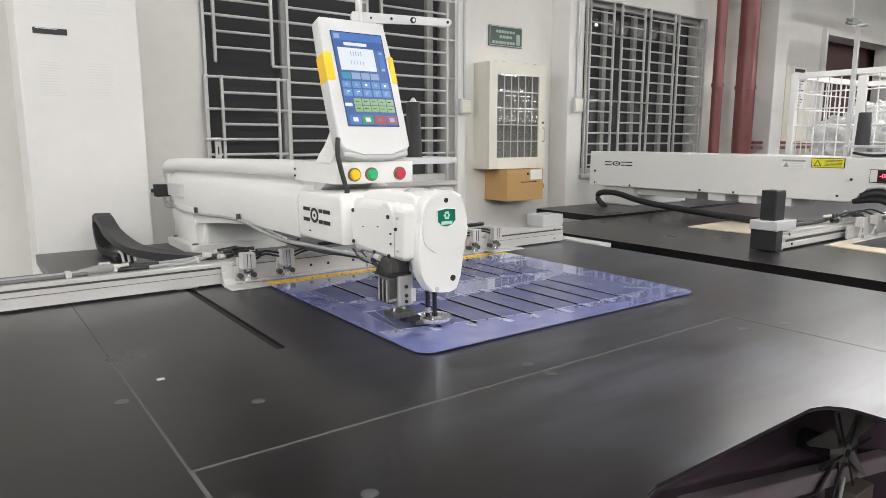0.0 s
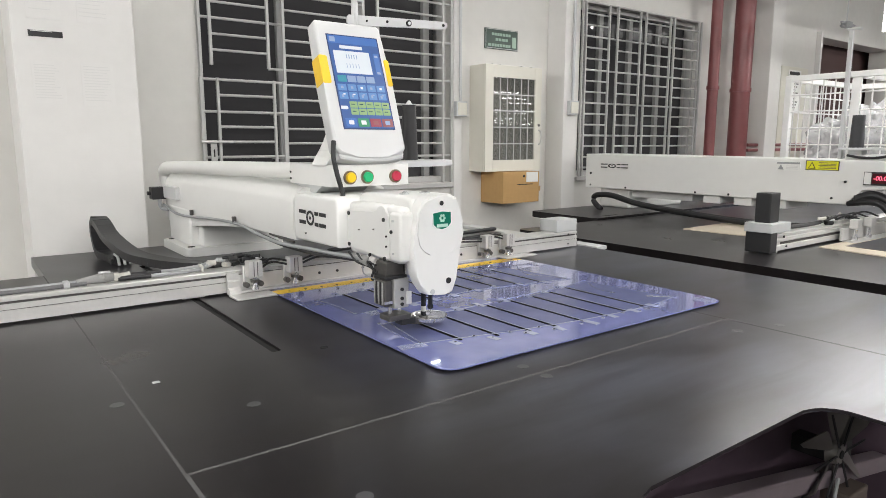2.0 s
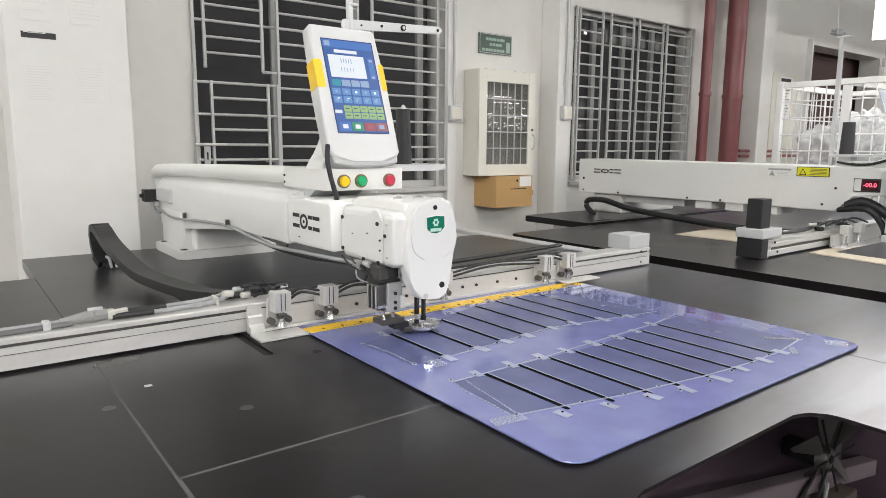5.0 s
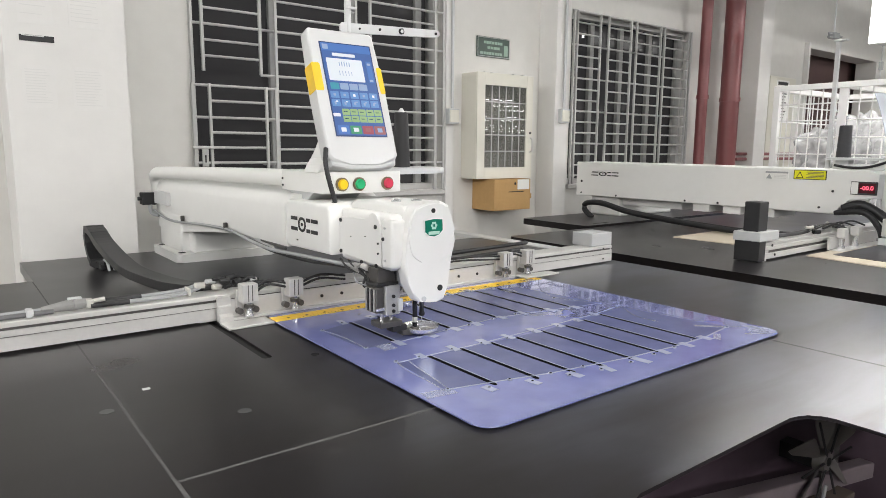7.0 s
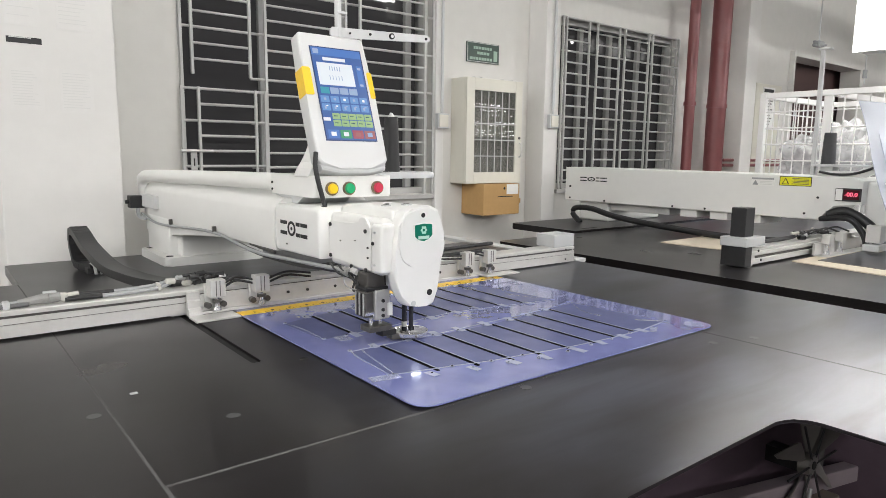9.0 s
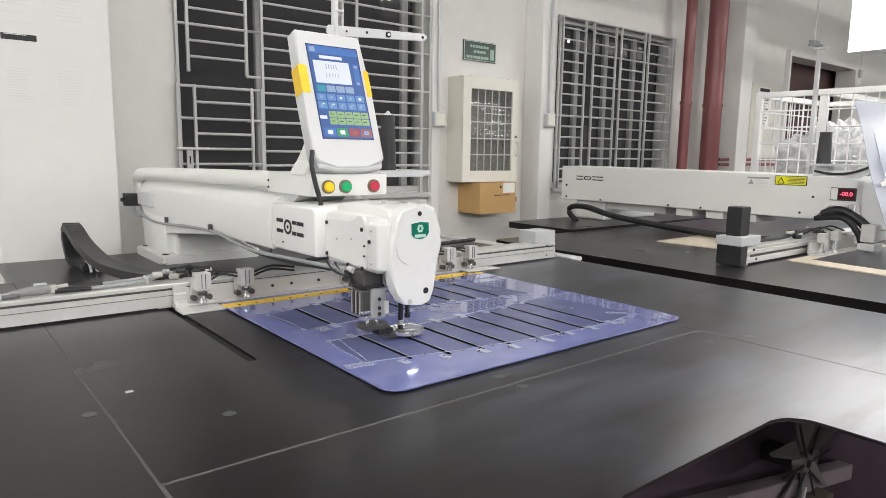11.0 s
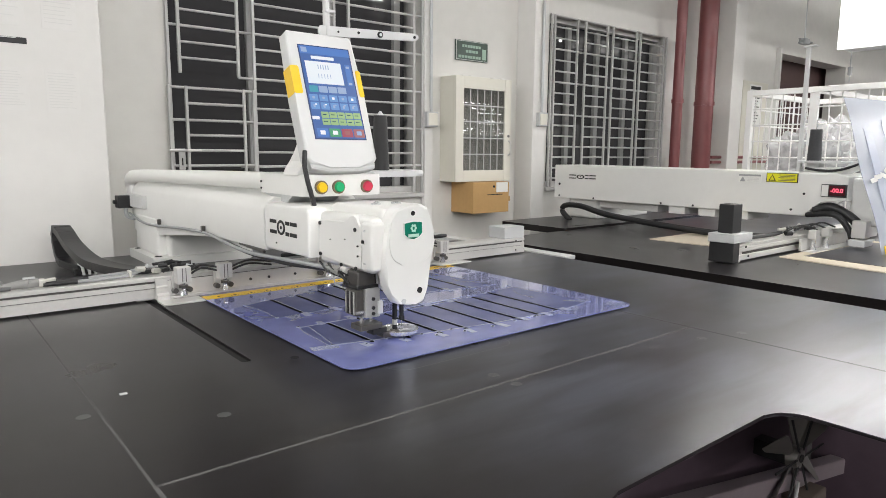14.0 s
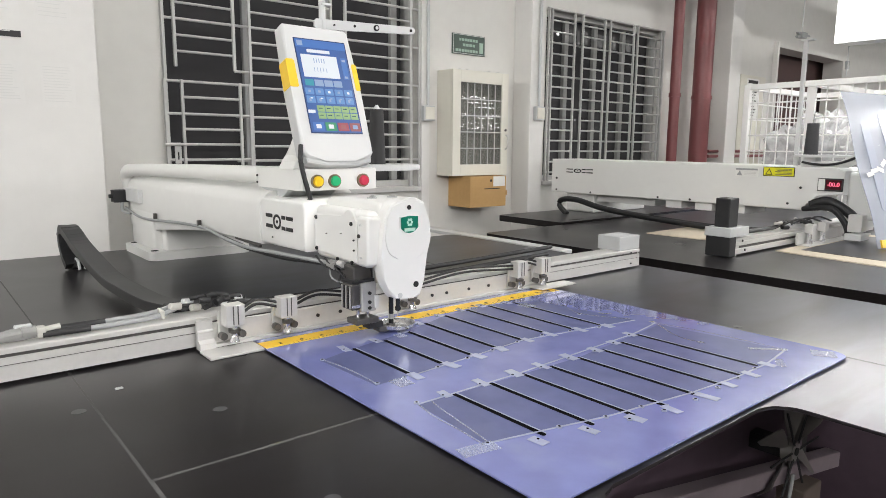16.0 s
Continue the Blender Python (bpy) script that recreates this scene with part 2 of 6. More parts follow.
def text_mesh(name, words, size, m, material, parent, depth=0.0006, label="", wide=1.0):
    """Raised letters from the built-in font, lying in the plane of m."""
    cu = bpy.data.curves.new(name, "FONT")
    cu.body, cu.size, cu.extrude, cu.align_x, cu.align_y = words, size, depth, "CENTER", "CENTER"
    tmp = bpy.data.objects.new(name, cu)
    me = bpy.data.meshes.new_from_object(tmp)
    bpy.data.objects.remove(tmp)
    bm = B()
    bm.from_mesh(me)
    bpy.data.meshes.remove(me)
    tilt(bm, m @ Matrix.Diagonal((wide, 1, 1, 1)))
    return part(name, bm, material, parent, label)

# ---- the hall ----
TOP = 0.90           # height of the table tops
WALL_Y, CEIL_Z = 3.20, 4.20
X0, X1, Y0 = -6.0, 46.0, -34.0
WINDOWS = [(0.965, 2.440, 1.085, 3.30), (3.56, 4.99, 1.085, 2.28)]   # x0, x1, z0, z1
DOORWAY = (7.02, 8.8, 0.0, 2.36)

solo("floor", box(B(), X0, X1, Y0, WALL_Y + 0.3, -0.1, 0), M_FLOOR, "dark grey painted factory floor", "floor", kind="structure")
solo("ceiling", box(B(), X0, X1, Y0, WALL_Y + 0.3, CEIL_Z, CEIL_Z + 0.1), M_CEIL, "grey factory roof", "ceiling", kind="structure")

def wall_back():
    """Back wall with two window openings and a doorway: piers between, aprons below, lintels above."""
    bm = B()
    y0, y1 = WALL_Y, WALL_Y + 0.22
    holes = WINDOWS + [DOORWAY]
    x = X0
    for a, b, c, d in holes:
        box(bm, x, a, y0, y1, 0, CEIL_Z)
        if c > 0:
            box(bm, a, b, y0, y1, 0, c)
        box(bm, a, b, y0, y1, d, CEIL_Z)
        x = b
    box(bm, x, X1, y0, y1, 0, CEIL_Z)
    solo("wall_back", bm, M_WALL, "off-white plastered back wall with barred windows", "wall", kind="structure")
wall_back()
solo("wall_left", box(B(), X0 - 0.2, X0, Y0, WALL_Y + 0.22, 0, CEIL_Z), M_WALL, "off-white plastered wall", "wall", kind="structure")
solo("wall_right", box(B(), X1, X1 + 0.2, Y0, WALL_Y + 0.22, 0, CEIL_Z), M_WALL, "off-white plastered wall", "wall", kind="structure")
solo("wall_front", box(B(), X0, X1, Y0 - 0.2, Y0, 0, CEIL_Z), M_WALL, "off-white plastered wall", "wall", kind="structure")
solo("pillar_1", box(B(), 0.215, 0.625, 2.86, WALL_Y, 0, CEIL_Z, 0.006), M_PILLAR, "white painted concrete pillar with faint notices", "pillar", kind="structure")
solo("pillar_2", box(B(), 3.245, 3.375, 3.04, WALL_Y, 0, CEIL_Z, 0.006), M_PILLAR, "off-white painted pilaster with a conduit", "pillar", kind="structure")
solo("pillar_3", box(B(), 5.75, 5.95, 3.0, WALL_Y, 0, CEIL_Z, 0.006), M_PILLAR, "off-white painted pilaster", "pillar", kind="structure")
solo("trim", box(B(), 2.44, 2.50, 3.165, WALL_Y, 0, CEIL_Z, 0.004), M_PILLAR, "white painted trim beside the window", "trim", kind="structure")

# dark sheet that stands in for the unlit room behind the doorway
solo("backdrop", box(B(), 6.9, 9.4, 3.50, 3.54, 0, 2.8), M_BROWN, "dark brown backdrop standing in for the dim room behind the doorway", "shutter", kind="structure")

def window(name, x0, x1, z0, z1, rails, sections, mullions, casement=0):
    w = thing(name, (x0, WALL_Y, z0), "barred steel window, dark night behind its panes", "window", kind="structure")
    y = WALL_Y + 0.05
    fr = B()
    t = 0.035
    box(fr, x0, x0 + t, y, y + 0.05, z0, z1, 0.003)
    box(fr, x1 - t, x1, y, y + 0.05, z0, z1, 0.003)
    box(fr, x0 + t, x1 - t, y, y + 0.05, z0, z0 + t, 0.003)
    box(fr, x0 + t, x1 - t, y, y + 0.05, z1 - t, z1, 0.003)
    part("window_frame", fr, M_GRILLE, w)
    part("window_sill", box(B(), x0 - 0.02, x1 + 0.02, WALL_Y - 0.03, WALL_Y + 0.12, z0 - 0.03, z0 - 0.002, 0.004), M_GRILLE, w)
    xs = [x0 + t] + mullions + [x1 - t]
    for a, b in zip(xs, xs[1:]):
        part("pane", box(B(), a + 0.004, b - 0.004, y + 0.075, y + 0.081, z0 + t, z1 - t), M_GLASS, w)
    for a in mullions:
        part("mullion", box(B(), a - 0.022, a + 0.022, y + 0.045, y + 0.074, z0 + t, z1 - t, 0.003), M_MULLION, w)
    yg = WALL_Y - 0.012
    def rail(a, b, z, r):
        part("bar", cyl(B(), (a, yg, z), (b, yg, z), r, 8), M_GRILLE, w)
    def upright(x, a, b):
        part("upright", box(B(), x - 0.007, x + 0.007, yg - 0.012, yg + 0.004, a, b, 0.002), M_GRILLE, w)
    z, k = rails[0], 0
    while z < z1:
        for n, (a, b) in enumerate(sections):
            if casement and n == 0 and z < casement:
                continue
            if k % 3 == 0:
                rail(x0 if n == 0 else sections[n - 1][1], sections[n + 1][0] if n + 1 < len(sections) else x1, z, 0.0068)
            else:
                rail(a, b, z, 0.0062)
        z, k = z + rails[1], k + 1
    for n, (a, b) in enumerate(sections):
        for x in (a, b):
            upright(x, casement if casement and n == 0 else z0, z1)
    for x in (x0 + 0.008, x1 - 0.008):
        upright(x, z0, z1)
    if casement:     # hinged lower light with a frame of its own
        a, b = x0 - 0.002, sections[1][0] - 0.014
        for z, full in ((1.614, 1), (1.543, 0), (1.466, 1), (1.396, 0), (1.325, 0), (1.253, 1), (1.185, 0), (1.118, 1)):
            part("casement_bar", cyl(B(), (a if full else a + 0.078, yg - 0.016, z), (b if full else b - 0.050, yg - 0.016, z), 0.0066, 8), M_GRILLE, w)
        for x in (a, a + 0.078, b - 0.050, b):
            part("casement_upright", box(B(), x - 0.0065, x + 0.0065, yg - 0.026, yg - 0.010, 1.10, 1.622, 0.002), M_GRILLE, w)
    return w

M_MULLION = mat("grey window frame", (0.30, 0.30, 0.29), 0.5, grain=0.08, scale=30)
w1 = window("window_1", *WINDOWS[0], (1.2455, 0.0722), [(1.023, 1.303), (1.384, 1.84), (1.93, 2.37)], [1.42, 1.885, 2.33], 1.68)
window("window_2", *WINDOWS[1], (1.145, 0.0755), [(3.60, 3.845), (3.937, 4.196), (4.263, 4.564), (4.616, 4.943)], [3.89, 4.23, 4.59])
part("latch", box(B(), 0.975, 1.012, WALL_Y - 0.048, WALL_Y - 0.040, 1.317, 1.333, 0.002), M_GRILLE, w1, "sliding grille latch")
part("latch_bolt", cyl(B(), (0.945, WALL_Y - 0.052, 1.325), (1.095, WALL_Y - 0.052, 1.325), 0.006, 8), M_ALU, w1)
part("latch_plate", box(B(), 0.990, 1.020, WALL_Y - 0.046, WALL_Y - 0.040, 1.235, 1.333, 0.002), M_GRILLE, w1)
part("latch_slot", box(B(), 1.002, 1.008, WALL_Y - 0.0475, WALL_Y - 0.045, 1.255, 1.29), M_DARKHOLE, w1)

# ---- ceiling tube lamps in rows across the hall ----
def tube_lamp(z, shielded=False):
    x, y = 0, 0
    t = thing("ceiling_lamp", (x, y, z), "white batten lamp with a glowing tube hanging from the ceiling", "lamp", "ceiling lamps")
    part("body", box(B(), -0.62, 0.62, -0.045, 0.045, z + 0.02, z + 0.07, 0.006), M_LAMPBODY, t)
    part("tube", cyl(B(), (-0.6, 0, z - 0.005), (0.6, 0, z - 0.005), 0.02, 10), M_TUBE, t, "glowing white tube")
    # added plate on the wall side, blocks the tube's spill on the back wall
    if shielded:
        part("reflector", box(B(), -0.62, 0.62, 0.046, 0.050, z - 0.10, z + 0.06), M_LAMPBODY, t, "white shield added to keep lamp light off the wall")
    for s in (-0.5, 0.5):
        part("rod", cyl(B(), (s, 0, z + 0.07), (s, 0, CEIL_Z), 0.006, 8), M_LAMPBODY, t)
    return t

def lamps():
    """Battens over the work places, an added lower row over the second table, and the long far hall that the window
    panes mirror.
    """
    high, low, open_low = tube_lamp(3.65), tube_lamp(2.75, True), tube_lamp(2.7501)
    # last two spots: unseen fill lamps for the machines' left faces
    spots = [(x, y) for y in (-0.6, -2.2) for x in (-2.6, -0.6, 1.4, 3.4, 5.4, 7.4)] + [(-2.6, 1.2), (1.4, 1.2)]
    # unseen low row, added to throw glare on the table's right side
    glare_row = [(x, y) for y in (2.1, 0.9) for x in (4.4, 5.8, 7.2, 8.6, 10.0, 11.4)]
    # first two: unseen lamps added to fill the arm's left side
    below = [(-4.6, 2.0), (-4.6, -0.8)] + [(x, -4.6) for x in (-2.6, -0.6, 1.4, 9.4)]
    below += [(x, y) for y in (-6.6, -8.4, -10.2, -12.0, -14.0, -16.0, -18.5, -21.0, -24.0, -27.0, -30.0, -32.8) for x in range(9, 45, 2)
              if 0.73 * (6.4 - y) < x < 1.24 * (6.4 - y) and (x * 7 - round(y)) % 7]
    strong = {(-4.6, 2.0): 1.7, (-2.6, 1.2): 0.6, (-4.6, -0.8): 1.3, (-2.6, -0.6): 0.4, (-2.6, -2.2): 0.5, (-0.6, -2.2): 0.35, (1.4, -2.2): 0.3, (1.4, -0.6): 0.15, (1.4, 1.2): 0.2, (-0.6, -4.6): 1.4,
              (3.4, -0.6): 0.12, (3.4, -2.2): 0.45, (7.4, -2.2): 1.5, (-2.6, -4.6): 0.7, (1.4, -4.6): 1.6, (9.4, -4.6): 3.4,
              (4.4, 2.1): 0.10, (5.8, 2.1): 0.24, (7.2, 2.1): 0.40, (8.6, 2.1): 0.5, (10.0, 2.1): 0.6, (11.4, 2.1): 0.6, (4.4, 0.9): 0.10, (5.8, 0.9): 0.2, (7.2, 0.9): 0.42, (8.6, 0.9): 0.6}
    for first, z, places in ((high, 3.65, spots), (low, 2.75, glare_row), (open_low, 2.7501, below)):
        for k, (x, y) in enumerate(places):
            m = Matrix.Translation((x, y, z))
            if k == 0:
                first.matrix_basis = m
            else:
                copy_thing(first, m)
            if (x, y) in strong:
                d = bpy.data.lights.new("tube_light", "AREA")
                d.shape, d.size, d.size_y, d.energy = "RECTANGLE", 1.2, 0.10 if y < 0 else 0.06, LAMP_WATTS * strong[(x, y)]
                d.color = (1.0, 0.985, 0.975)
                lo = new("tube_light", d)
                lo.matrix_basis = Matrix.Translation((x, y, z - 0.05)) @ pose(0, 0, 0, *((0, -35) if x < -2 and y > -1 else (24, 0) if y < 0 else (0, 0) if x < 2 else (-30, 0)))
lamps()

# ---- the near work table ----
def screw_caps(table, spots, r=0.011):
    for x, y in spots:
        part("screw_cap", cyl(B(), (x, y, TOP - 0.002), (x, y, TOP + 0.0006), r, 20), M_CAP, table, "worn grey screw cap")

M_BRASS = mat("dull button bezel", (0.22, 0.17, 0.11), 0.4, 0.5, grain=0.1, scale=60)
M_LED = mat("white diode", (0.9, 0.9, 0.9), 0.4, grain=0, emit=(0.85, 0.9, 1.0), power=30.0)
M_SLOT2 = mat("dusty slot bottom", (0.010, 0.0095, 0.0095), 0.7, grain=0.3, scale=60)
M_CAP = mat("worn grey cap", (0.062, 0.062, 0.064), 0.35, grain=0.2, scale=80)

def notch_outline(x0, x1, y0, y1, nx0, nx1, ny, r):
    """Front panel with a knee notch open to the front edge, round inner corners."""
    pts = [(x0, y0), (nx0, y0)]
    pts += [(nx0 + r - r * math.cos(radians(a)), ny - r + r * math.sin(radians(a))) for a in range(0, 91, 10)]
    pts += [(nx1 - r + r * math.sin(radians(a)), ny - r + r * math.cos(radians(a))) for a in range(0, 91, 10)]
    return pts + [(nx1, y0), (x1, y0), (x1, y1), (x0, y1)]

def table_legs(t, spots):
    for x, y in spots:
        part("leg", box(B(), x - 0.03, x + 0.03, y - 0.03, y + 0.03, 0.0, TOP - 0.075, 0.004), M_GREYPL, t)

def dark_sides(ob):
    """The sawn edges of a panel carry a dull black band."""
    ob.data.materials.append(M_EDGE)
    for f in ob.data.polygons:
        if f.normal.z < 0.5:
            f.material_index = 1

def near_table():
    t = thing("work_table", (0.6, 1.2, 0.0), "large black laminate sewing table with dusty panel joints", "table")
    z0, z1, g = TOP - 0.035, TOP, 0.0022
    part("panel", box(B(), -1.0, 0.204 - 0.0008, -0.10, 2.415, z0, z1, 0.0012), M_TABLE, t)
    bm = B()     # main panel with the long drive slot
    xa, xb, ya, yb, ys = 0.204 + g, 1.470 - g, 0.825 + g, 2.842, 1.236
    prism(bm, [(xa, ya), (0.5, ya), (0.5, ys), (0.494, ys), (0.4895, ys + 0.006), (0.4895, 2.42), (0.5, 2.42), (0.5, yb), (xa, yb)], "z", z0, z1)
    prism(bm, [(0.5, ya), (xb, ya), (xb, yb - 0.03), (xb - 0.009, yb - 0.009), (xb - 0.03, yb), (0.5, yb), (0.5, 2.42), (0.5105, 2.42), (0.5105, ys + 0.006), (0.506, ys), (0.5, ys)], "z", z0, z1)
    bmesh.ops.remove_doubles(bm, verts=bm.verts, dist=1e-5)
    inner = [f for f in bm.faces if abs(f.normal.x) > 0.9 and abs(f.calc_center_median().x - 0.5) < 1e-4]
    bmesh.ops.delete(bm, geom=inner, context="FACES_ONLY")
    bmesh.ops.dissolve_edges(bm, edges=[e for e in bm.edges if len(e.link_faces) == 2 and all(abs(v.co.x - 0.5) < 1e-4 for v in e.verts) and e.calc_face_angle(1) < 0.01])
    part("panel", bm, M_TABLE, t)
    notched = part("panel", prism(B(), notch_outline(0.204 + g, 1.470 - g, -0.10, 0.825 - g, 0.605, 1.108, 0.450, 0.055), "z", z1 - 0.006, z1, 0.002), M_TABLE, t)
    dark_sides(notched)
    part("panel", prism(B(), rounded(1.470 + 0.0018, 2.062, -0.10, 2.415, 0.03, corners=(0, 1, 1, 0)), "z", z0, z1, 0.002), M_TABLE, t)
    bm = B()     # joint filler just below the surface
    box(bm, 0.194, 0.214, 0.46, 2.41, z0 + 0.002, z1 - 0.00015)
    box(bm, 0.215, 1.459, 0.815, 0.835, z0 + 0.002, z1 - 0.00015)
    box(bm, 1.460, 1.480, -0.09, 2.40, z0 + 0.002, z1 - 0.00015)
    part("joint", bm, M_SEAM, t, "pale dusty joint between panels")
    part("slot_lining", box(B(), 0.4899, 0.5101, 1.245, 2.40, z0 + 0.002, z1 - 0.006), M_SLOT2, t)
    fr = B()
    for y in (-0.02, 1.1, 2.25):
        box(fr, -0.95, 2.0 if y > 0.5 else 0.55, y, y + 0.05, z0 - 0.045, z0 - 0.001 if y != 1.1 else z0 - 0.032)
    part("under_frame", fr, M_GREYPL, t)
    table_legs(t, [(-0.9, 0.0), (-0.9, 2.3), (0.3, 2.3), (1.98, 2.3), (1.95, 0.9), (0.4, 0.1)])
    # needle plate let into the panel
    o = rounded(0.70, 1.03, 0.99, 1.30, 0.04)
    i = rounded(0.7025, 1.0275, 0.9925, 1.2975, 0.038)
    bm = B()
    lo, hi = [bm.verts.new((x, y, TOP + 0.0004)) for x, y in o], [bm.verts.new((x, y, TOP + 0.0004)) for x, y in i]
    for k in range(len(o)):
        bm.faces.new((lo[k], lo[(k + 1) % len(o)], hi[(k + 1) % len(o)], hi[k]))
    part("plate_joint", bm, M_CAP, t, "thin joint round the needle plate")
    screw_caps(t, [(0.180, 1.126), (0.360, 0.997), (0.363, 0.642), (0.839, 0.868), (0.838, 0.805), (1.40, 0.755), (1.52, 0.72)])
    for x, y in ((0.588, 1.202), (0.951, 1.049)):
        part("screw_hole", cyl(B(), (x, y, TOP - 0.002), (x, y, TOP + 0.0005), 0.009, 16), M_DARKHOLE, t)
    return t
near_table()
# small metal piece, drawn in light grey
solo("paper_scrap", box(B(), 0.2500, 0.2625, 1.191, 1.200, TOP, TOP + 0.0018, 0.0006), M_GREYPL, "tiny pale metal piece on the black table", "scrap")


# ---- the sewing machine on it ----
def blocks(parent, m, widths, h, material, name="maker_mark"):
    """Plain bars and a ring in place of a maker's mark: m puts them on a face (x across, y up)."""
    x = 0.0
    bm = B()
    s = h * 0.2
    for k, w in enumerate(widths):
        if k == 1:
            n = 24
            ro = [(math.cos(2 * math.pi * a / n), math.sin(2 * math.pi * a / n)) for a in range(n)]
            for a in range(n):
                (c0, s0), (c1, s1) = ro[a], ro[(a + 1) % n]
                q = [(x + w / 2 + c * r * w / 2, h / 2 + e * r * h / 2) for c, e, r in ((c0, s0, 1.05), (c1, s1, 1.05), (c1, s1, 0.68), (c0, s0, 0.68))]
                prism(bm, q, "z", 0, 0.0008)
            prism(bm, [(x + w / 2 + c * w * 0.12, h / 2 + e * h * 0.12) for c, e in ro[::2]], "z", 0, 0.0008)
        else:
            for z in (0, h - s * 1.3):
                box(bm, x, x + w, z, z + s * 1.3, 0, 0.0008)
        x += w + 0.12 * widths[0]
    tilt(bm, m)
    return part(name, bm, material, parent, "dark plain maker's mark")

MARK = (0.038, 0.042, 0.020, 0.036)

def faces_left(x, y, z):
    """Puts x across / y up drawing on a face that looks to -x, starting at its far end."""
    return Matrix(((0, 0, -1, x), (-1, 0, 0, y), (0, 1, 0, z), (0, 0, 0, 1)))

def screw(parent, p, d, r=0.005, material=None):
    p, d = Vector(p), Vector(d)
    part("screw", cyl(B(), p, p + d * 0.003, r, 10), material or M_BLACK, parent)

MOVERS = {}          # the parts of the head that go up and down

def near_machine():
    t = thing("sewing_machine", (0.848, 2.65, TOP), "white long-arm template sewing machine with a touch screen", "sewing machine")
    # foot and pedestal
    base = part("base", prism(B(), rounded(0.672, 1.055, 2.485, 2.835, 0.02), "z", TOP, TOP + 0.032, 0.006), M_WHITE, t)
    for x, y in ((0.70, 2.53), (0.70, 2.80), (1.02, 2.53)):
        part("bolt", cyl(B(), (x, y, TOP + 0.030), (x, y, TOP + 0.0335), 0.013, 16), M_DARKHOLE, base)
    smooth(part("column", box(B(), 0.704, 0.80, 2.545, 2.840, TOP + 0.028, 1.075, 0.012, 3), M_WHITE, t), 50)
    part("pedestal", box(B(), 0.735, 1.035, 2.500, 2.830, TOP + 0.03, 1.072, 0.010, 3), M_WHITE, t)
    # rear arm: a long hollow casting, rounded over the top, a little lower at the back
    prof = [(0.712, 1.058), (0.705, 1.10), (0.706, 1.170), (0.711, 1.184), (0.722, 1.196), (0.738, 1.2045), (0.97, 1.2045), (0.982, 1.196), (0.988, 1.176), (0.99, 1.062)]
    bm = B()
    rings = []
    for y, drop, sx, low in ((1.60, 0.0, 1.0, 1.068), (1.94, -0.002, 1.0, 1.066), (2.2, -0.003, 1.0, 1.045), (2.56, -0.005, 1.0, 1.008), (2.80, -0.006, 1.0, 1.0), (2.885, -0.008, 0.985, 1.0), (2.905, -0.020, 0.94, 1.02)):
        rings.append([bm.verts.new((0.848 + (x - 0.848) * sx, y, z + drop if z > 1.08 else low)) for x, z in prof])
    n = len(prof)
    for a, b in zip(rings, rings[1:]):
        for k in range(n):
            bm.faces.new((a[k], a[(k + 1) % n], b[(k + 1) % n], b[k]))
    bm.faces.new(rings[0])
    bm.faces.new(rings[-1])
    arm = smooth(part("arm", bm, M_WHITE, t), 35)
    # front arm casting that carries the mark
    fr = part("front_arm", prism(B(), [(1.366, 1.076), (1.593, 1.072), (1.61, 1.084), (1.61, 1.178), (1.60, 1.192), (1.376, 1.192), (1.366, 1.182)], "x", 0.711, 0.985, 0.007, 3), M_WHITE, t)
    smooth(fr, 50)
    blocks(fr, faces_left(0.7105, 1.572, 1.117), MARK, 0.036, M_INK)
    screw(fr, (0.711, 1.535, 1.094), (-1, 0, 0), 0.0018)
    # head: narrower than the arm, a screwed cover on its side, the rounded face block and the bulged faceplate in front
    hd = smooth(part("head", box(B(), 0.744, 0.900, 1.150, 1.372, 1.064, 1.186, 0.012, 4), M_WHITE, t), 50)
    bm = B()
    arch = [(1.215 + 0.024 * math.cos(radians(a)), 1.163 + 0.024 * math.sin(radians(a))) for a in range(20, 161, 14)]
    prism(bm, [(1.182, 1.072), (1.362, 1.080), (1.366, 1.086), (1.366, 1.160), (1.360, 1.166)] + [(1.252, 1.171)] + arch + [(1.186, 1.166), (1.182, 1.160)], "x", 0.7385, 0.7455, 0.0018, 2)
    cover = smooth(part("side_cover", bm, M_WHITE, t, "screwed white side cover with a round boss"), 40)
    smooth(part("cover_boss", cyl(B(), (0.742, 1.215, 1.163), (0.80, 1.215, 1.166), 0.0235, 24), M_WHITE, t), 50)
    smooth(part("cover_roof", prism(B(), [(0.742, 1.164), (0.762, 1.183), (0.790, 1.190), (0.80, 1.164)], "y", 1.240, 1.362, 0.003), M_WHITE, t), 30)
    for y, z in ((1.357, 1.159), (1.357, 1.086), (1.262, 1.072), (1.202, 1.157), (1.200, 1.072)):
        screw(cover, (0.7385, y, z), (-1, 0, 0), 0.0046)
    for z in (1.122, 1.100):
        screw(cover, (0.7385, 1.192, z), (-1, 0, 0), 0.0022)
    for y, z in ((1.245, 1.132), (1.31, 1.125)):
        screw(cover, (0.7385, y, z), (-1, 0, 0), 0.0012)
    fb = smooth(part("face_block", box(B(), 0.7375, 0.80, 1.138, 1.181, 1.071, 1.176, 0.0075, 4), M_WHITE, t), 50)
    for z, r in ((1.158, 0.0024), (1.134, 0.004), (1.088, 0.0024)):
        screw(fb, (0.7375, 1.170 if r > 0.003 else 1.163, z), (-1, 0, 0), r, M_BLACK if r > 0.003 else M_GREYPL)
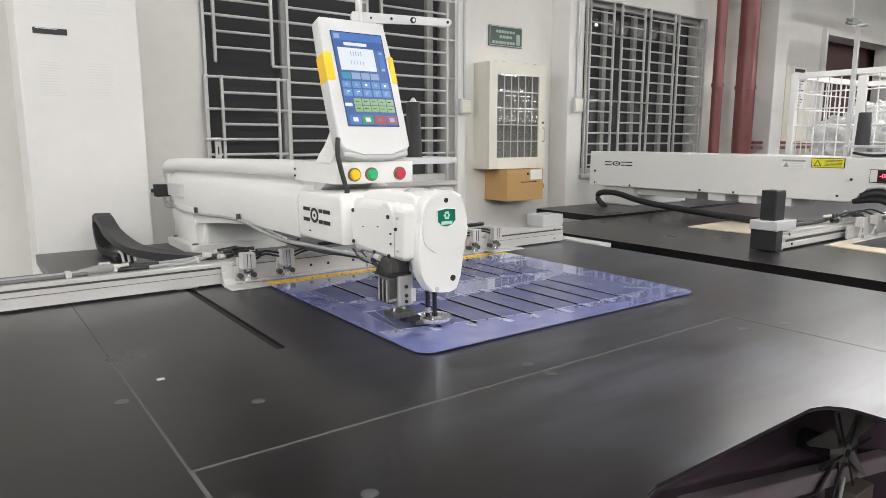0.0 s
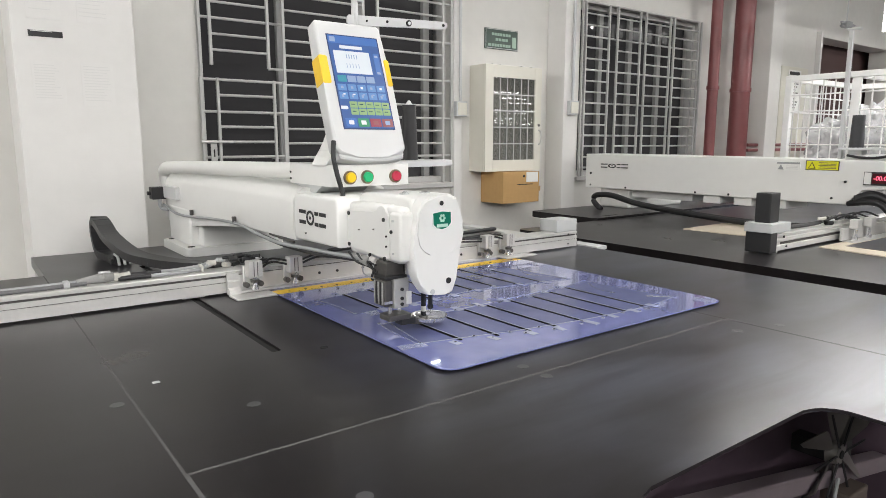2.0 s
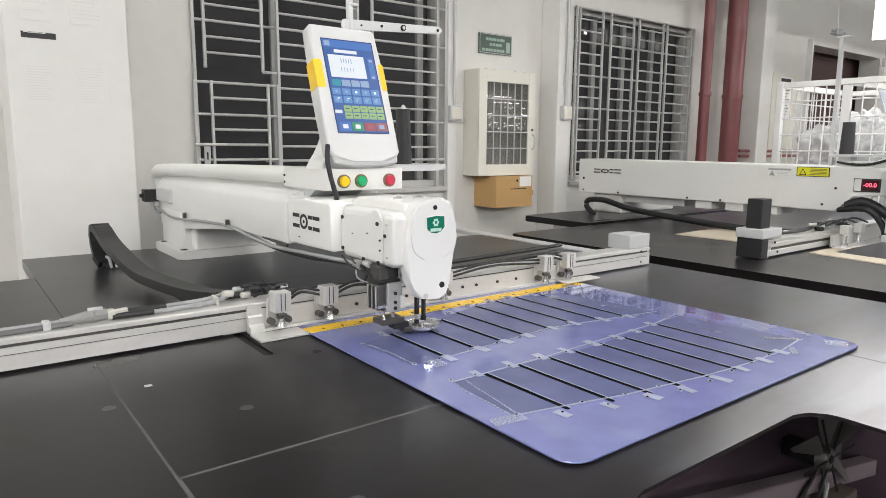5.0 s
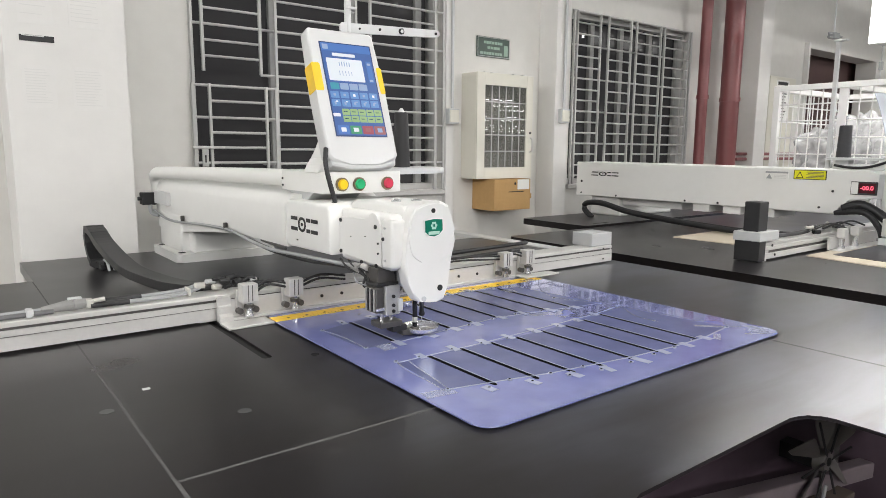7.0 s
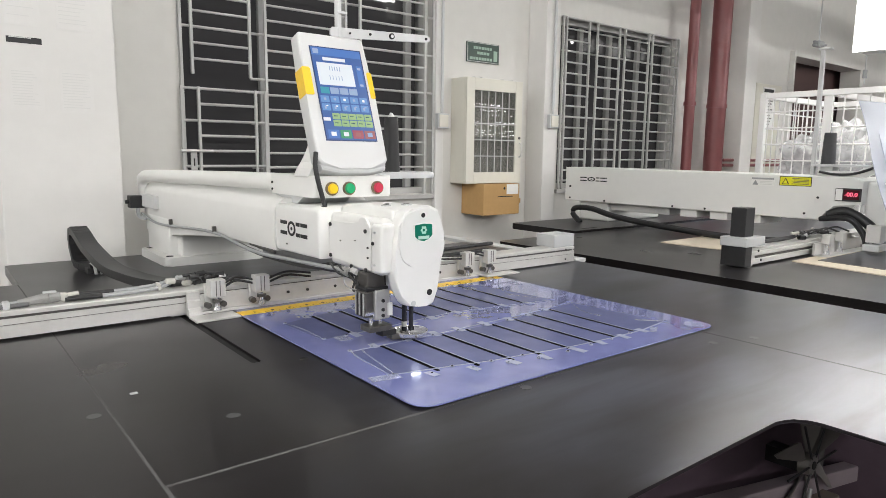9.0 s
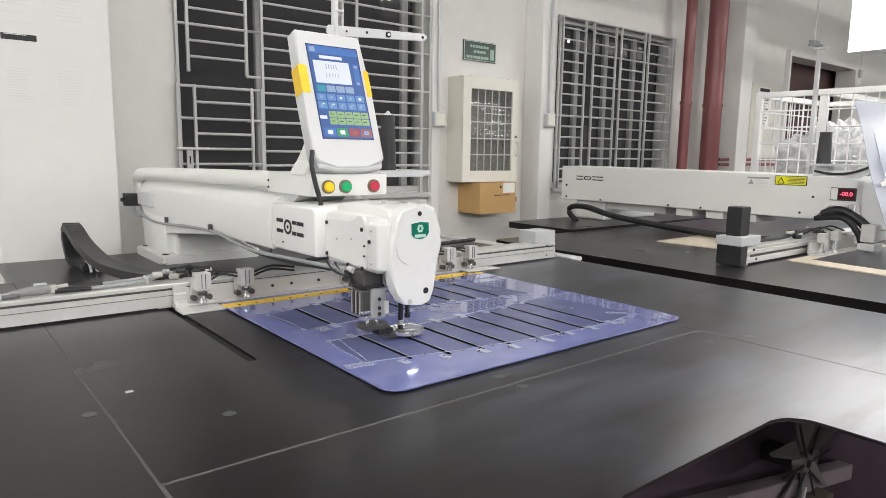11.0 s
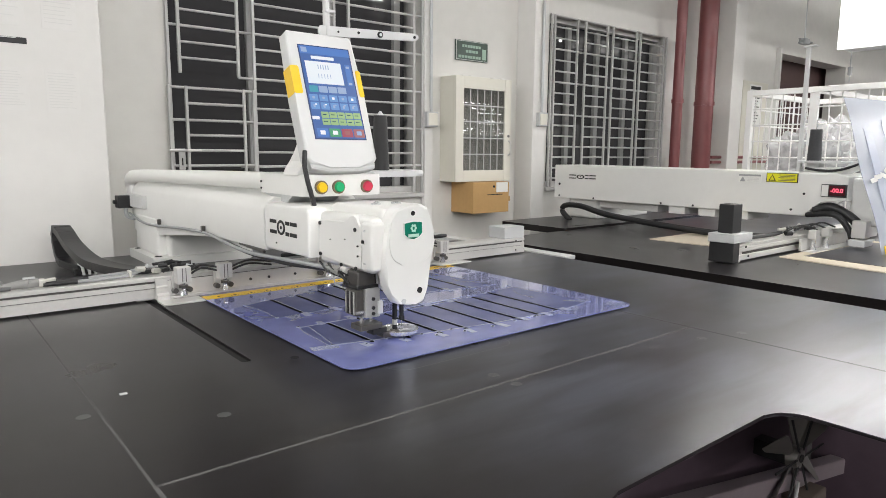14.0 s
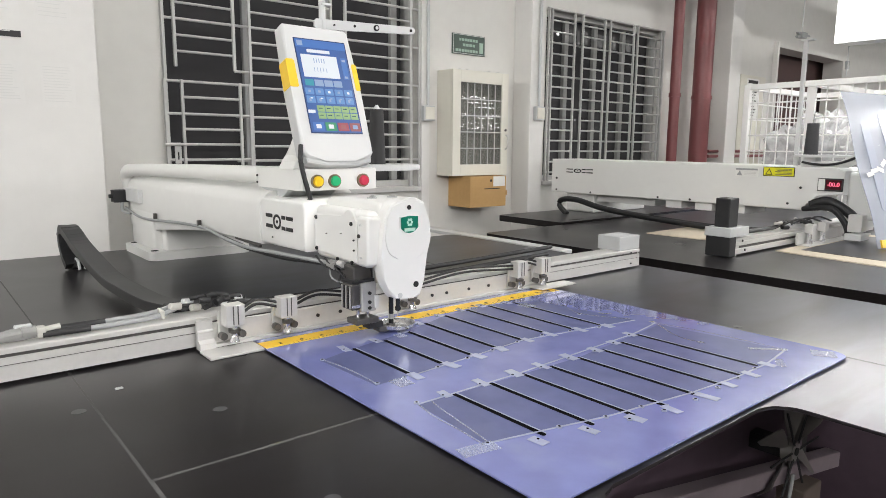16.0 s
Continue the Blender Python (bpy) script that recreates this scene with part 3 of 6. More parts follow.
    smooth(part("top_cover", prism(B(), [(1.142, 1.17), (1.372, 1.17), (1.372, 1.196), (1.350, 1.206), (1.180, 1.209), (1.152, 1.203)], "x", 0.772, 0.900, 0.009, 4), M_WHITE, t), 50)
    for x, y, r in ((0.800, 1.215, 0.011), (0.822, 1.245, 0.007), (0.855, 1.215, 0.012)):
        cap = part("oil_cap", cyl(B(), (x, y, 1.2075), (x, y, 1.2115), r, 18), M_GREYPL, t)
        part("cap_hole", cyl(B(), (x, y, 1.2110), (x, y, 1.2119), r * 0.66, 14), M_DARKHOLE, cap)
    plate = ((0.795, 1.203), (0.829, 1.211), (0.862, 1.212), (0.879, 1.199), (0.891, 1.170), (0.900, 1.140), (0.897, 1.114), (0.889, 1.086), (0.882, 1.040), (0.871, 0.996),
             (0.840, 0.992), (0.812, 0.996), (0.794, 1.004), (0.768, 1.061), (0.769, 1.105), (0.773, 1.145), (0.780, 1.184))
    plate = [(p.x, p.y) for p in curve([(x, z, 0) for x, z in plate] + [(*plate[0], 0)], 3)[:-1]]
    fp = smooth(part("faceplate", prism(B(), plate, "y", 1.122, 1.155, 0.006, 4), M_WHITE, t, "bulged white faceplate"), 60)
    LOBE = sum(1 for x, z in plate[:len(plate) // 2] if z > 1.13)
    lobe = [(0.838 + (x - 0.838) * 0.925, z - 0.0045) for x, z in plate if z > 1.13]
    lobe = lobe[:LOBE] + [(0.836 + 0.057 * math.cos(radians(a)), 1.118 + 0.040 * math.sin(radians(a))) for a in range(-8, -173, -12)] + lobe[LOBE:]
    smooth(part("bulge", prism(B(), lobe, "y", 1.1203, 1.130, 0.0018, 3), M_WHITE, fp), 60)
    part("bushing", cyl(B(), (0.815, 1.1205, 1.002), (0.815, 1.126, 1.002), 0.0058, 16), M_GREYPL, fp)
    part("head_skirt", prism(B(), [(0.775, 1.10), (0.892, 1.10), (0.880, 1.04), (0.870, 1.004), (0.832, 1.0), (0.796, 1.03)], "y", 1.1555, 1.225, 0.006), M_WHITE, t)
    shield = ((0.815, 1.172), (0.838, 1.175), (0.861, 1.173), (0.862, 1.150), (0.853, 1.141), (0.839, 1.137), (0.825, 1.140), (0.816, 1.148))
    bdg = part("badge", prism(B(), shield, "y", 1.1180, 1.1208), M_GREEN, fp, "green maker's badge")
    part("badge_rim", prism(B(), [(0.8385 + (x - 0.8385) * 1.10, 1.156 + (z - 1.156) * 1.10) for x, z in shield], "y", 1.1187, 1.1209), M_PAPER, fp)
    bm = B()
    box(bm, 0.824, 0.853, 1.1172, 1.1182, 1.1415, 1.1485)
    for k in range(6):
        a = math.pi / 3 * k
        cyl(bm, (0.8385 + 0.0055 * math.cos(a), 1.1182, 1.161 + 0.0062 * math.sin(a)), (0.8385 + 0.0055 * math.cos(a), 1.1172, 1.161 + 0.0062 * math.sin(a)), 0.0031, 8)
    part("emblem", bm, M_EMBLEM, fp, "pale plain emblem")
    part("face_screw", cyl(B(), (0.838, 1.1192, 1.193), (0.838, 1.1220, 1.193), 0.0052, 14), M_DARKHOLE, fp)
    part("face_hole", cyl(B(), (0.858, 1.1205, 1.022), (0.858, 1.1235, 1.022), 0.0068, 18), M_DARKHOLE, fp)
    for o in (fp, *fp.children):
        o.data.transform(Matrix.Translation((-0.0055, 0, 0.0012)))
    # needle, presser bar, dish foot
    nb = part("needle_bar", cyl(B(), (0.852, 1.19, 0.922), (0.852, 1.19, 1.01), 0.0052, 14), M_BURNISH, t, "blued steel needle bar")
    part("needle_clamp", box(B(), 0.8465, 0.8575, 1.1845, 1.1955, 0.922, 0.932, 0.002), M_BURNISH, nb)
    part("needle", cyl(B(), (0.852, 1.19, 0.9075), (0.852, 1.19, 0.925), 0.0012, 8), M_STEEL, nb)
    pb = part("presser_bar", cyl(B(), (0.833, 1.19, 0.918), (0.833, 1.19, 1.01), 0.0056, 14), M_BURNISH, t)
    part("bar_collar", cyl(B(), (0.833, 1.19, 0.934), (0.833, 1.19, 0.946), 0.0060, 14), M_ZINC, pb)
    part("bar_guide", cyl(B(), (0.842, 1.19, 0.994), (0.842, 1.19, 1.01), 0.015, 14), M_GREYPL, t)
    bm = B()
    prof = [(0.006, 0.914), (0.006, 0.9115), (0.024, 0.9118), (0.036, 0.9165), (0.0395, 0.9225), (0.0425, 0.9235), (0.0428, 0.9215), (0.0395, 0.9145), (0.026, 0.9085), (0.0045, 0.9080)]
    nseg = 36
    rings = [[bm.verts.new((0.848 + r * math.cos(2 * math.pi * k / nseg), 1.19 + r * math.sin(2 * math.pi * k / nseg), z)) for k in range(nseg)] for r, z in prof]
    for a, b in zip(rings, rings[1:] + rings[:1]):
        for k in range(nseg):
            bm.faces.new((a[k], a[(k + 1) % nseg], b[(k + 1) % nseg], b[k]))
    foot = smooth(part("presser_foot", bm, M_STEEL, t, "polished steel dish presser foot"), 40)
    part("foot_block", box(B(), 0.822, 0.842, 1.184, 1.196, 0.9118, 0.924, 0.003), M_DSTEEL, foot)
    part("foot_arm", prism(B(), [(0.792, 0.912), (0.815, 0.909), (0.828, 0.914), (0.828, 0.919), (0.806, 0.925), (0.79, 0.922)], "y", 1.176, 1.204, 0.002), M_DSTEEL, foot)
    MOVERS.update(needle=nb, bar=pb, foot=foot)
    led = part("work_light", box(B(), 0.838, 0.866, 1.160, 1.178, 0.990, 0.997, 0.002), M_BLACK, t, "small work light under the head")
    for dx in (0.843, 0.852, 0.861):
        part("led", cyl(B(), (dx, 1.169, 0.9895), (dx, 1.169, 0.986), 0.0028, 8), M_LED, led, "glowing white diode")
    # cylinder unit hanging at the side of the head
    un = part("side_unit", box(B(), 0.744, 0.782, 1.172, 1.205, 0.964, 1.030, 0.003), M_ZINC, t, "aluminium side actuator")
    for z in (0.973, 0.986, 1.006):
        screw(un, (0.763, 1.172, z), (0, -1, 0), 0.004)
    part("unit_cover", box(B(), 0.774, 0.785, 1.166, 1.172, 0.972, 1.000, 0.001), M_WHITEPL, un)
    part("motor", box(B(), 0.722, 0.744, 1.178, 1.222, 0.970, 1.028, 0.004), M_DSTEEL, t)
    part("unit_mount", box(B(), 0.732, 0.782, 1.185, 1.24, 1.0, 1.066, 0.003), M_DSTEEL, t)
    part("unit_back", box(B(), 0.776, 0.79, 1.19, 1.22, 0.99, 1.06, 0.002), M_STEEL, t)
    part("unit_foot", box(B(), 0.728, 0.785, 1.168, 1.21, 0.938, 0.951, 0.002), M_DSTEEL, t)
    part("unit_foot_pad", box(B(), 0.762, 0.800, 1.172, 1.20, 0.924, 0.938, 0.002), M_BLACK, t)
    for x in (0.744, 0.768):
        part("unit_rod", cyl(B(), (x, 1.19, 0.95), (x, 1.19, 0.966), 0.004, 10), M_STEEL, t)
    for k, pts in enumerate((((0.70, 1.30, 1.072), (0.692, 1.262, 1.058), (0.70, 1.236, 1.05), (0.715, 1.215, 1.03), (0.722, 1.205, 1.005)),
                             ((0.70, 1.34, 1.07), (0.688, 1.28, 1.045), (0.70, 1.24, 1.03), (0.712, 1.22, 0.99)),
                             ((0.698, 1.25, 1.058), (0.705, 1.238, 1.02), (0.698, 1.232, 0.985), (0.716, 1.216, 0.975)),
                             ((0.708, 1.245, 1.05), (0.73, 1.21, 1.062), (0.748, 1.188, 1.05), (0.753, 1.186, 1.01)),
                             ((0.712, 1.30, 1.06), (0.72, 1.26, 1.04), (0.735, 1.24, 1.05)))):
        pts = [(x + 0.026, y, 1.068 + (z - 1.066) * 0.55) for x, y, z in pts]
        part("cable", sweep(B(), curve(pts, 6), 0.0026 if k < 3 else 0.0022, 8), M_RUBBER, t)
    for k in range(5):
        y = 1.182 + 0.008 * k
        part("rib", box(B(), 0.7195, 0.7225, y, y + 0.0045, 0.974, 1.024, 0.001), M_BLACK if k % 2 else M_ZINC, t)
    part("motor_top", box(B(), 0.724, 0.780, 1.176, 1.222, 1.029, 1.037, 0.002), M_BLACK, t)
    part("coil_band", box(B(), 0.7215, 0.7445, 1.1755, 1.178, 0.976, 0.982), M_STEEL, t)
    rng = random.Random(3)
    for k in range(7):
        a = Vector((0.724 + rng.uniform(-0.006, 0.02), 1.27 + rng.uniform(-0.03, 0.03), 1.058 + rng.uniform(-0.004, 0.006)))
        b = Vector((0.735 + rng.uniform(-0.008, 0.02), 1.205 + rng.uniform(-0.012, 0.015), 1.028 + rng.uniform(-0.01, 0.01)))
        mid = (a + b) / 2 + Vector((rng.uniform(-0.02, 0.005), rng.uniform(-0.02, 0.01), rng.uniform(-0.012, 0.012)))
        part("thin_wire", sweep(B(), curve([a, mid, b], 6), 0.0018, 6), M_RUBBER if k % 3 else M_GREYHOSE, t)
    part("cable_gland", cyl(B(), (0.726, 1.275, 1.060), (0.726, 1.246, 1.060), 0.011, 14), M_SMOKE, t)
    part("cable_gland", cyl(B(), (0.730, 1.245, 1.066), (0.732, 1.226, 1.064), 0.007, 14), M_ALU, t)
    # hose along the lower side of the arm
    part("air_hose", sweep(B(), curve([(0.690, 2.86, 1.07), (0.697, 2.65, 1.045), (0.699, 2.25, 1.065), (0.699, 2.0, 1.072), (0.700, 1.86, 1.06), (0.704, 1.70, 1.050), (0.712, 1.52, 1.055), (0.716, 1.38, 1.060), (0.725, 1.28, 1.062)], 6), 0.0048, 10), M_GREYHOSE, t)
    for y, z in ((2.50, 1.063), (2.04, 1.080)):
        part("clip", box(B(), 0.694, 0.706, y - 0.006, y + 0.006, z - 0.008, z + 0.012, 0.002), M_DSTEEL, t)
    # thin dark rod in place of a shadow line along the arm
    part("drip_tube", cyl(B(), (0.714, 1.62, 1.060), (0.717, 1.79, 1.064), 0.004, 10), M_DSTEEL, t)
    part("air_hose", sweep(B(), curve([(0.72, 1.90, 1.052), (0.716, 1.70, 1.044), (0.718, 1.50, 1.046), (0.722, 1.38, 1.054), (0.728, 1.27, 1.060)], 6), 0.0062, 10), M_RUBBER, t, "black hose")
    # switch box at the back corner
    part("rear_switch", box(B(), 0.645, 0.700, 2.842, 2.895, 1.092, 1.142, 0.003), M_BLACK, t)
    part("rear_switch_holder", box(B(), 0.688, 0.712, 2.665, 2.840, 1.099, 1.150, 0.003), M_WHITEPL, t)
    part("rear_knob", cyl(B(), (0.632, 2.868, 1.117), (0.646, 2.868, 1.117), 0.008, 10), M_BLACK, t)
    part("rear_elbow", sweep(B(), curve([(0.675, 2.85, 1.095), (0.675, 2.852, 1.07), (0.683, 2.85, 1.055), (0.70, 2.83, 1.05)], 5), 0.008, 8), M_GREYHOSE, t)
    # pipe over the arm
    pts = [(0.782, 1.69, 1.243), (0.766, 2.0, 1.239), (0.740, 2.4, 1.232), (0.713, 2.78, 1.224), (0.706, 2.86, 1.214), (0.712, 2.890, 1.19), (0.722, 2.890, 1.12)]
    smooth(part("arm_pipe", sweep(B(), curve(pts, 6), 0.0245, 18), M_WHITE, t, "white pipe over the arm"), 60)
    # control box with three buttons
    cb = smooth(part("control_box", prism(B(), rounded(0.748, 0.972, 1.45, 1.715, 0.01), "z", 1.213, 1.267, 0.003), M_WHITE, t), 50)
    # grey wedge drawn for the shadowed underside of the control box
    part("box_plate", prism(B(), [(1.712, 1.2125), (1.571, 1.190), (1.53, 1.2125)], "x", 0.756, 0.90), M_GREYPL, t)
    for y, z in ((1.70, 1.225), (1.70, 1.243)):
        screw(cb, (0.748, y, z), (-1, 0, 0), 0.003)
    for x, m_ in ((0.792, M_YEL), (0.841, M_GRN), (0.925, M_REDB)):
        ring = part("button_ring", cyl(B(), (x, 1.4505, 1.236), (x, 1.443, 1.236), 0.0170, 24), M_BRASS, cb)
        cap = cyl(B(), (x, 1.443, 1.236), (x, 1.436, 1.236), 0.0135, 24, 0.0115)
        part("button", cap, m_, ring, "glossy push button")
    part("box_cable", sweep(B(), curve([(0.752, 1.452, 1.325), (0.744, 1.44, 1.29), (0.748, 1.432, 1.25), (0.757, 1.43, 1.215), (0.765, 1.435, 1.195), (0.768, 1.45, 1.188)], 6), 0.006, 10), M_RUBBER, t, "black rubber cable")
    # thread tray, cone and post
    part("thread_tray", prism(B(), rounded(0.975, 1.245, 1.58, 1.76, 0.06), "z", 1.252, 1.270, 0.006), M_WHITEPL, t)
    smooth(part("thread_cone", cyl(B(), (1.112, 1.66, 1.270), (1.112, 1.66, 1.432), 0.026, 20, 0.020), M_BLACK, t, "black thread cone"), 50)
    part("cone_tip", cyl(B(), (1.112, 1.66, 1.432), (1.112, 1.66, 1.445), 0.012, 14, 0.003), M_WHITEPL, t)
    part("thread_post", cyl(B(), (0.985, 1.75, 1.2), (0.985, 1.75, 2.10), 0.010, 14), M_WHITEPL, t)
    bar = part("thread_bar", prism(B(), [(0.962, 1.656), (1.303, 1.678), (1.315, 1.683), (1.318, 1.690), (1.315, 1.697), (1.303, 1.701), (0.962, 1.686), (0.955, 1.678), (0.955, 1.664)], "y", 1.742, 1.748, 0.001), M_WHITEPL, t)
    for x, z, r in ((1.09, 1.679, 0.004), (1.02, 1.674, 0.003), (1.30, 1.689, 0.0045)):
        part("bar_hole", cyl(B(), (x, 1.7395, z), (x, 1.7425, z), r, 12), M_DARKHOLE, bar)
    part("bar_ring", cyl(B(), (1.167, 1.737, 1.682), (1.167, 1.7425, 1.682), 0.009, 18), M_DARKHOLE, bar)
    part("bar_ring_core", cyl(B(), (1.167, 1.7355, 1.682), (1.167, 1.738, 1.682), 0.005, 14), M_WHITEPL, bar)
    part("post_clip", box(B(), 0.978, 1.01, 1.738, 1.76, 1.725, 1.733, 0.002), M_WHITEPL, t)
    touch_panel(t)
    return t

def glow(name, col, power=0.9):
    return mat(name, tuple(c * 0.2 for c in col), 0.25, grain=0, emit=col, power=power)

def touch_panel(t):
    """Leaning touch panel: drawn upright at the origin (u across, v up), then laid back 20 degrees."""
    place = Matrix.Translation((0.751, 1.440, 1.305)) @ pose(0, 0, 0, -20)
    W, H = 0.205, 0.343
    def put(name, bm, m_, parent, label=""):
        return part(name, tilt(bm, place), m_, parent, label)
    outline = [(0.012, -0.012), (0.06, -0.020), (0.145, -0.020), (W - 0.012, -0.012), (W, 0.004), (W - 0.002, H * 0.5), (W - 0.006, H - 0.008), (W - 0.014, H), (0.014, H), (0.006, H - 0.008), (0.002, H * 0.5), (0.0, 0.004)]
    hs = smooth(put("screen_housing", prism(B(), outline, "y", 0.0, 0.042, 0.009, 3), M_WHITEPL, t, "white plastic screen housing"), 50)
    put("housing_lip", prism(B(), [(0.010, -0.022), (0.06, -0.031), (0.145, -0.031), (W - 0.010, -0.022), (W - 0.006, -0.006), (0.006, -0.006)], "y", 0.004, 0.040, 0.006), M_GREYPL, t)
    for u0, u1 in ((0.0012, 0.0245), (W - 0.016, W - 0.0015)):
        put("corner_pad", prism(B(), rounded(u0, u1, 0.172, 0.246, 0.003), "y", -0.0012, 0.038, 0.003), M_YEL, hs, "yellow rubber pad")
    neck = B()
    prism(neck, [(0.742, 1.265), (0.80, 1.265), (0.80, 1.330), (0.785, 1.345), (0.768, 1.30), (0.752, 1.285)], "y", 1.478, 1.56, 0.003)
    box(neck, 0.80, 0.93, 1.46, 1.55, 1.263, 1.325, 0.004)
    part("panel_neck", neck, M_WHITE, t)
    s0, s1, v0, v1 = 0.036, 0.179, 0.055, 0.302
    sw, sh = s1 - s0, v1 - v0
    dark = put("screen", box(B(), s0 - 0.003, s1 + 0.003, -0.0012, 0.002, v0 - 0.003, v1 + 0.003), glow("screen navy", (0.030, 0.055, 0.14), 0.9), hs, "lit blue touch screen")
    layer = [0]
    def tile(name, a, b, c, d, m_, dy=0.0):
        layer[0] += 1
        bm = prism(B(), rounded(s0 + a * sw, s0 + b * sw, v0 + (1 - d) * sh, v0 + (1 - c) * sh, 0.0014, 3), "y", -0.0020 - dy, -0.0010)
        return put(name, bm, m_, dark)
    blue1, blue2 = glow("screen blue", (0.075, 0.19, 0.52), 0.75), glow("screen pale blue", (0.13, 0.29, 0.60), 0.75)
    white, pale = glow("screen white", (0.74, 0.79, 0.84), 0.8), glow("screen grey blue", (0.30, 0.42, 0.64), 0.7)
    green, keyg = glow("screen green", (0.33, 0.52, 0.24), 0.65), glow("screen deep green", (0.06, 0.32, 0.16), 0.7)
    redt, pink = glow("screen red", (0.40, 0.09, 0.12), 0.65), glow("screen dull red", (0.38, 0.14, 0.15), 0.6)
    line = glow("screen ink", (0.03, 0.09, 0.14), 0.5)
    tile("background", 0.0, 1.0, 0.0, 1.0, glow("screen gradient", (0.055, 0.13, 0.37), 0.75), -0.0006)
    tile("top_bar", 0.0, 1.0, 0.0, 0.085, blue1, -0.0003)
    tile("icon", 0.03, 0.14, 0.015, 0.07, pale)
    tile("title", 0.20, 0.66, 0.105, 0.140, white)
    tile("preview", 0.06, 0.78, 0.165, 0.41, white)
    for k in range(5):
        tile("preview_mark", 0.30 + 0.05 * k, 0.315 + 0.05 * k, 0.20, 0.25, pale, 0.0003)
        tile("preview_mark", 0.28 + 0.06 * k, 0.29 + 0.06 * k, 0.30, 0.35, pale, 0.0003)
    tile("slider", 0.86, 0.97, 0.17, 0.41, blue1)
    for c in (0.19, 0.375):
        tile("slider_button", 0.88, 0.95, c, c + 0.025, pale, 0.0003)
    for k in range(4):
        tile("tab", 0.05 + 0.19 * k, 0.22 + 0.19 * k, 0.435, 0.505, (keyg, pale, pale, pale)[k] if k else glow("screen tab", (0.05, 0.30, 0.40), 0.8))
    for k in range(5):
        tile("round_key", 0.02 + 0.195 * k, 0.185 + 0.195 * k, 0.53, 0.60, blue2)
        tile("round_mark", 0.075 + 0.195 * k, 0.125 + 0.195 * k, 0.552, 0.578, white if k in (2, 4) else pale, 0.0003)
        tile("function_key", 0.02 + 0.195 * k, 0.185 + 0.195 * k, 0.615, 0.69, blue2)
        tile("function_mark", 0.065 + 0.195 * k, 0.105 + 0.195 * k, 0.64, 0.672, pale, 0.0003)
        tile("function_mark", 0.095 + 0.195 * k, 0.14 + 0.195 * k, 0.632, 0.645, white if k < 2 else pale, 0.0006)
        for r in range(2):
            tile("number_key", 0.185 + 0.163 * k, 0.335 + 0.163 * k, 0.715 + 0.075 * r, 0.782 + 0.075 * r, green)
            tile("number_mark", 0.21 + 0.163 * k, 0.29 + 0.163 * k, 0.742 + 0.075 * r, 0.750 + 0.075 * r, line, 0.0003)
    tile("side_key", 0.0, 0.14, 0.765, 0.80, white)
    for k, (m_, mk) in enumerate(((blue1, white), (keyg, white), (redt, pink), (pink, pale))):
        tile("bottom_key", 0.04 + 0.245 * k, 0.26 + 0.245 * k, 0.895, 0.985, m_)
        tile("bottom_mark", 0.10 + 0.245 * k, 0.20 + 0.245 * k, 0.918, 0.962, mk, 0.0003)
near_machine()

# ---- gantry rail, clamp bar and template: they move together towards and away from the operator ----
REF = Vector((0.638, 1.281))       # where the template's rear corner is while these are drawn

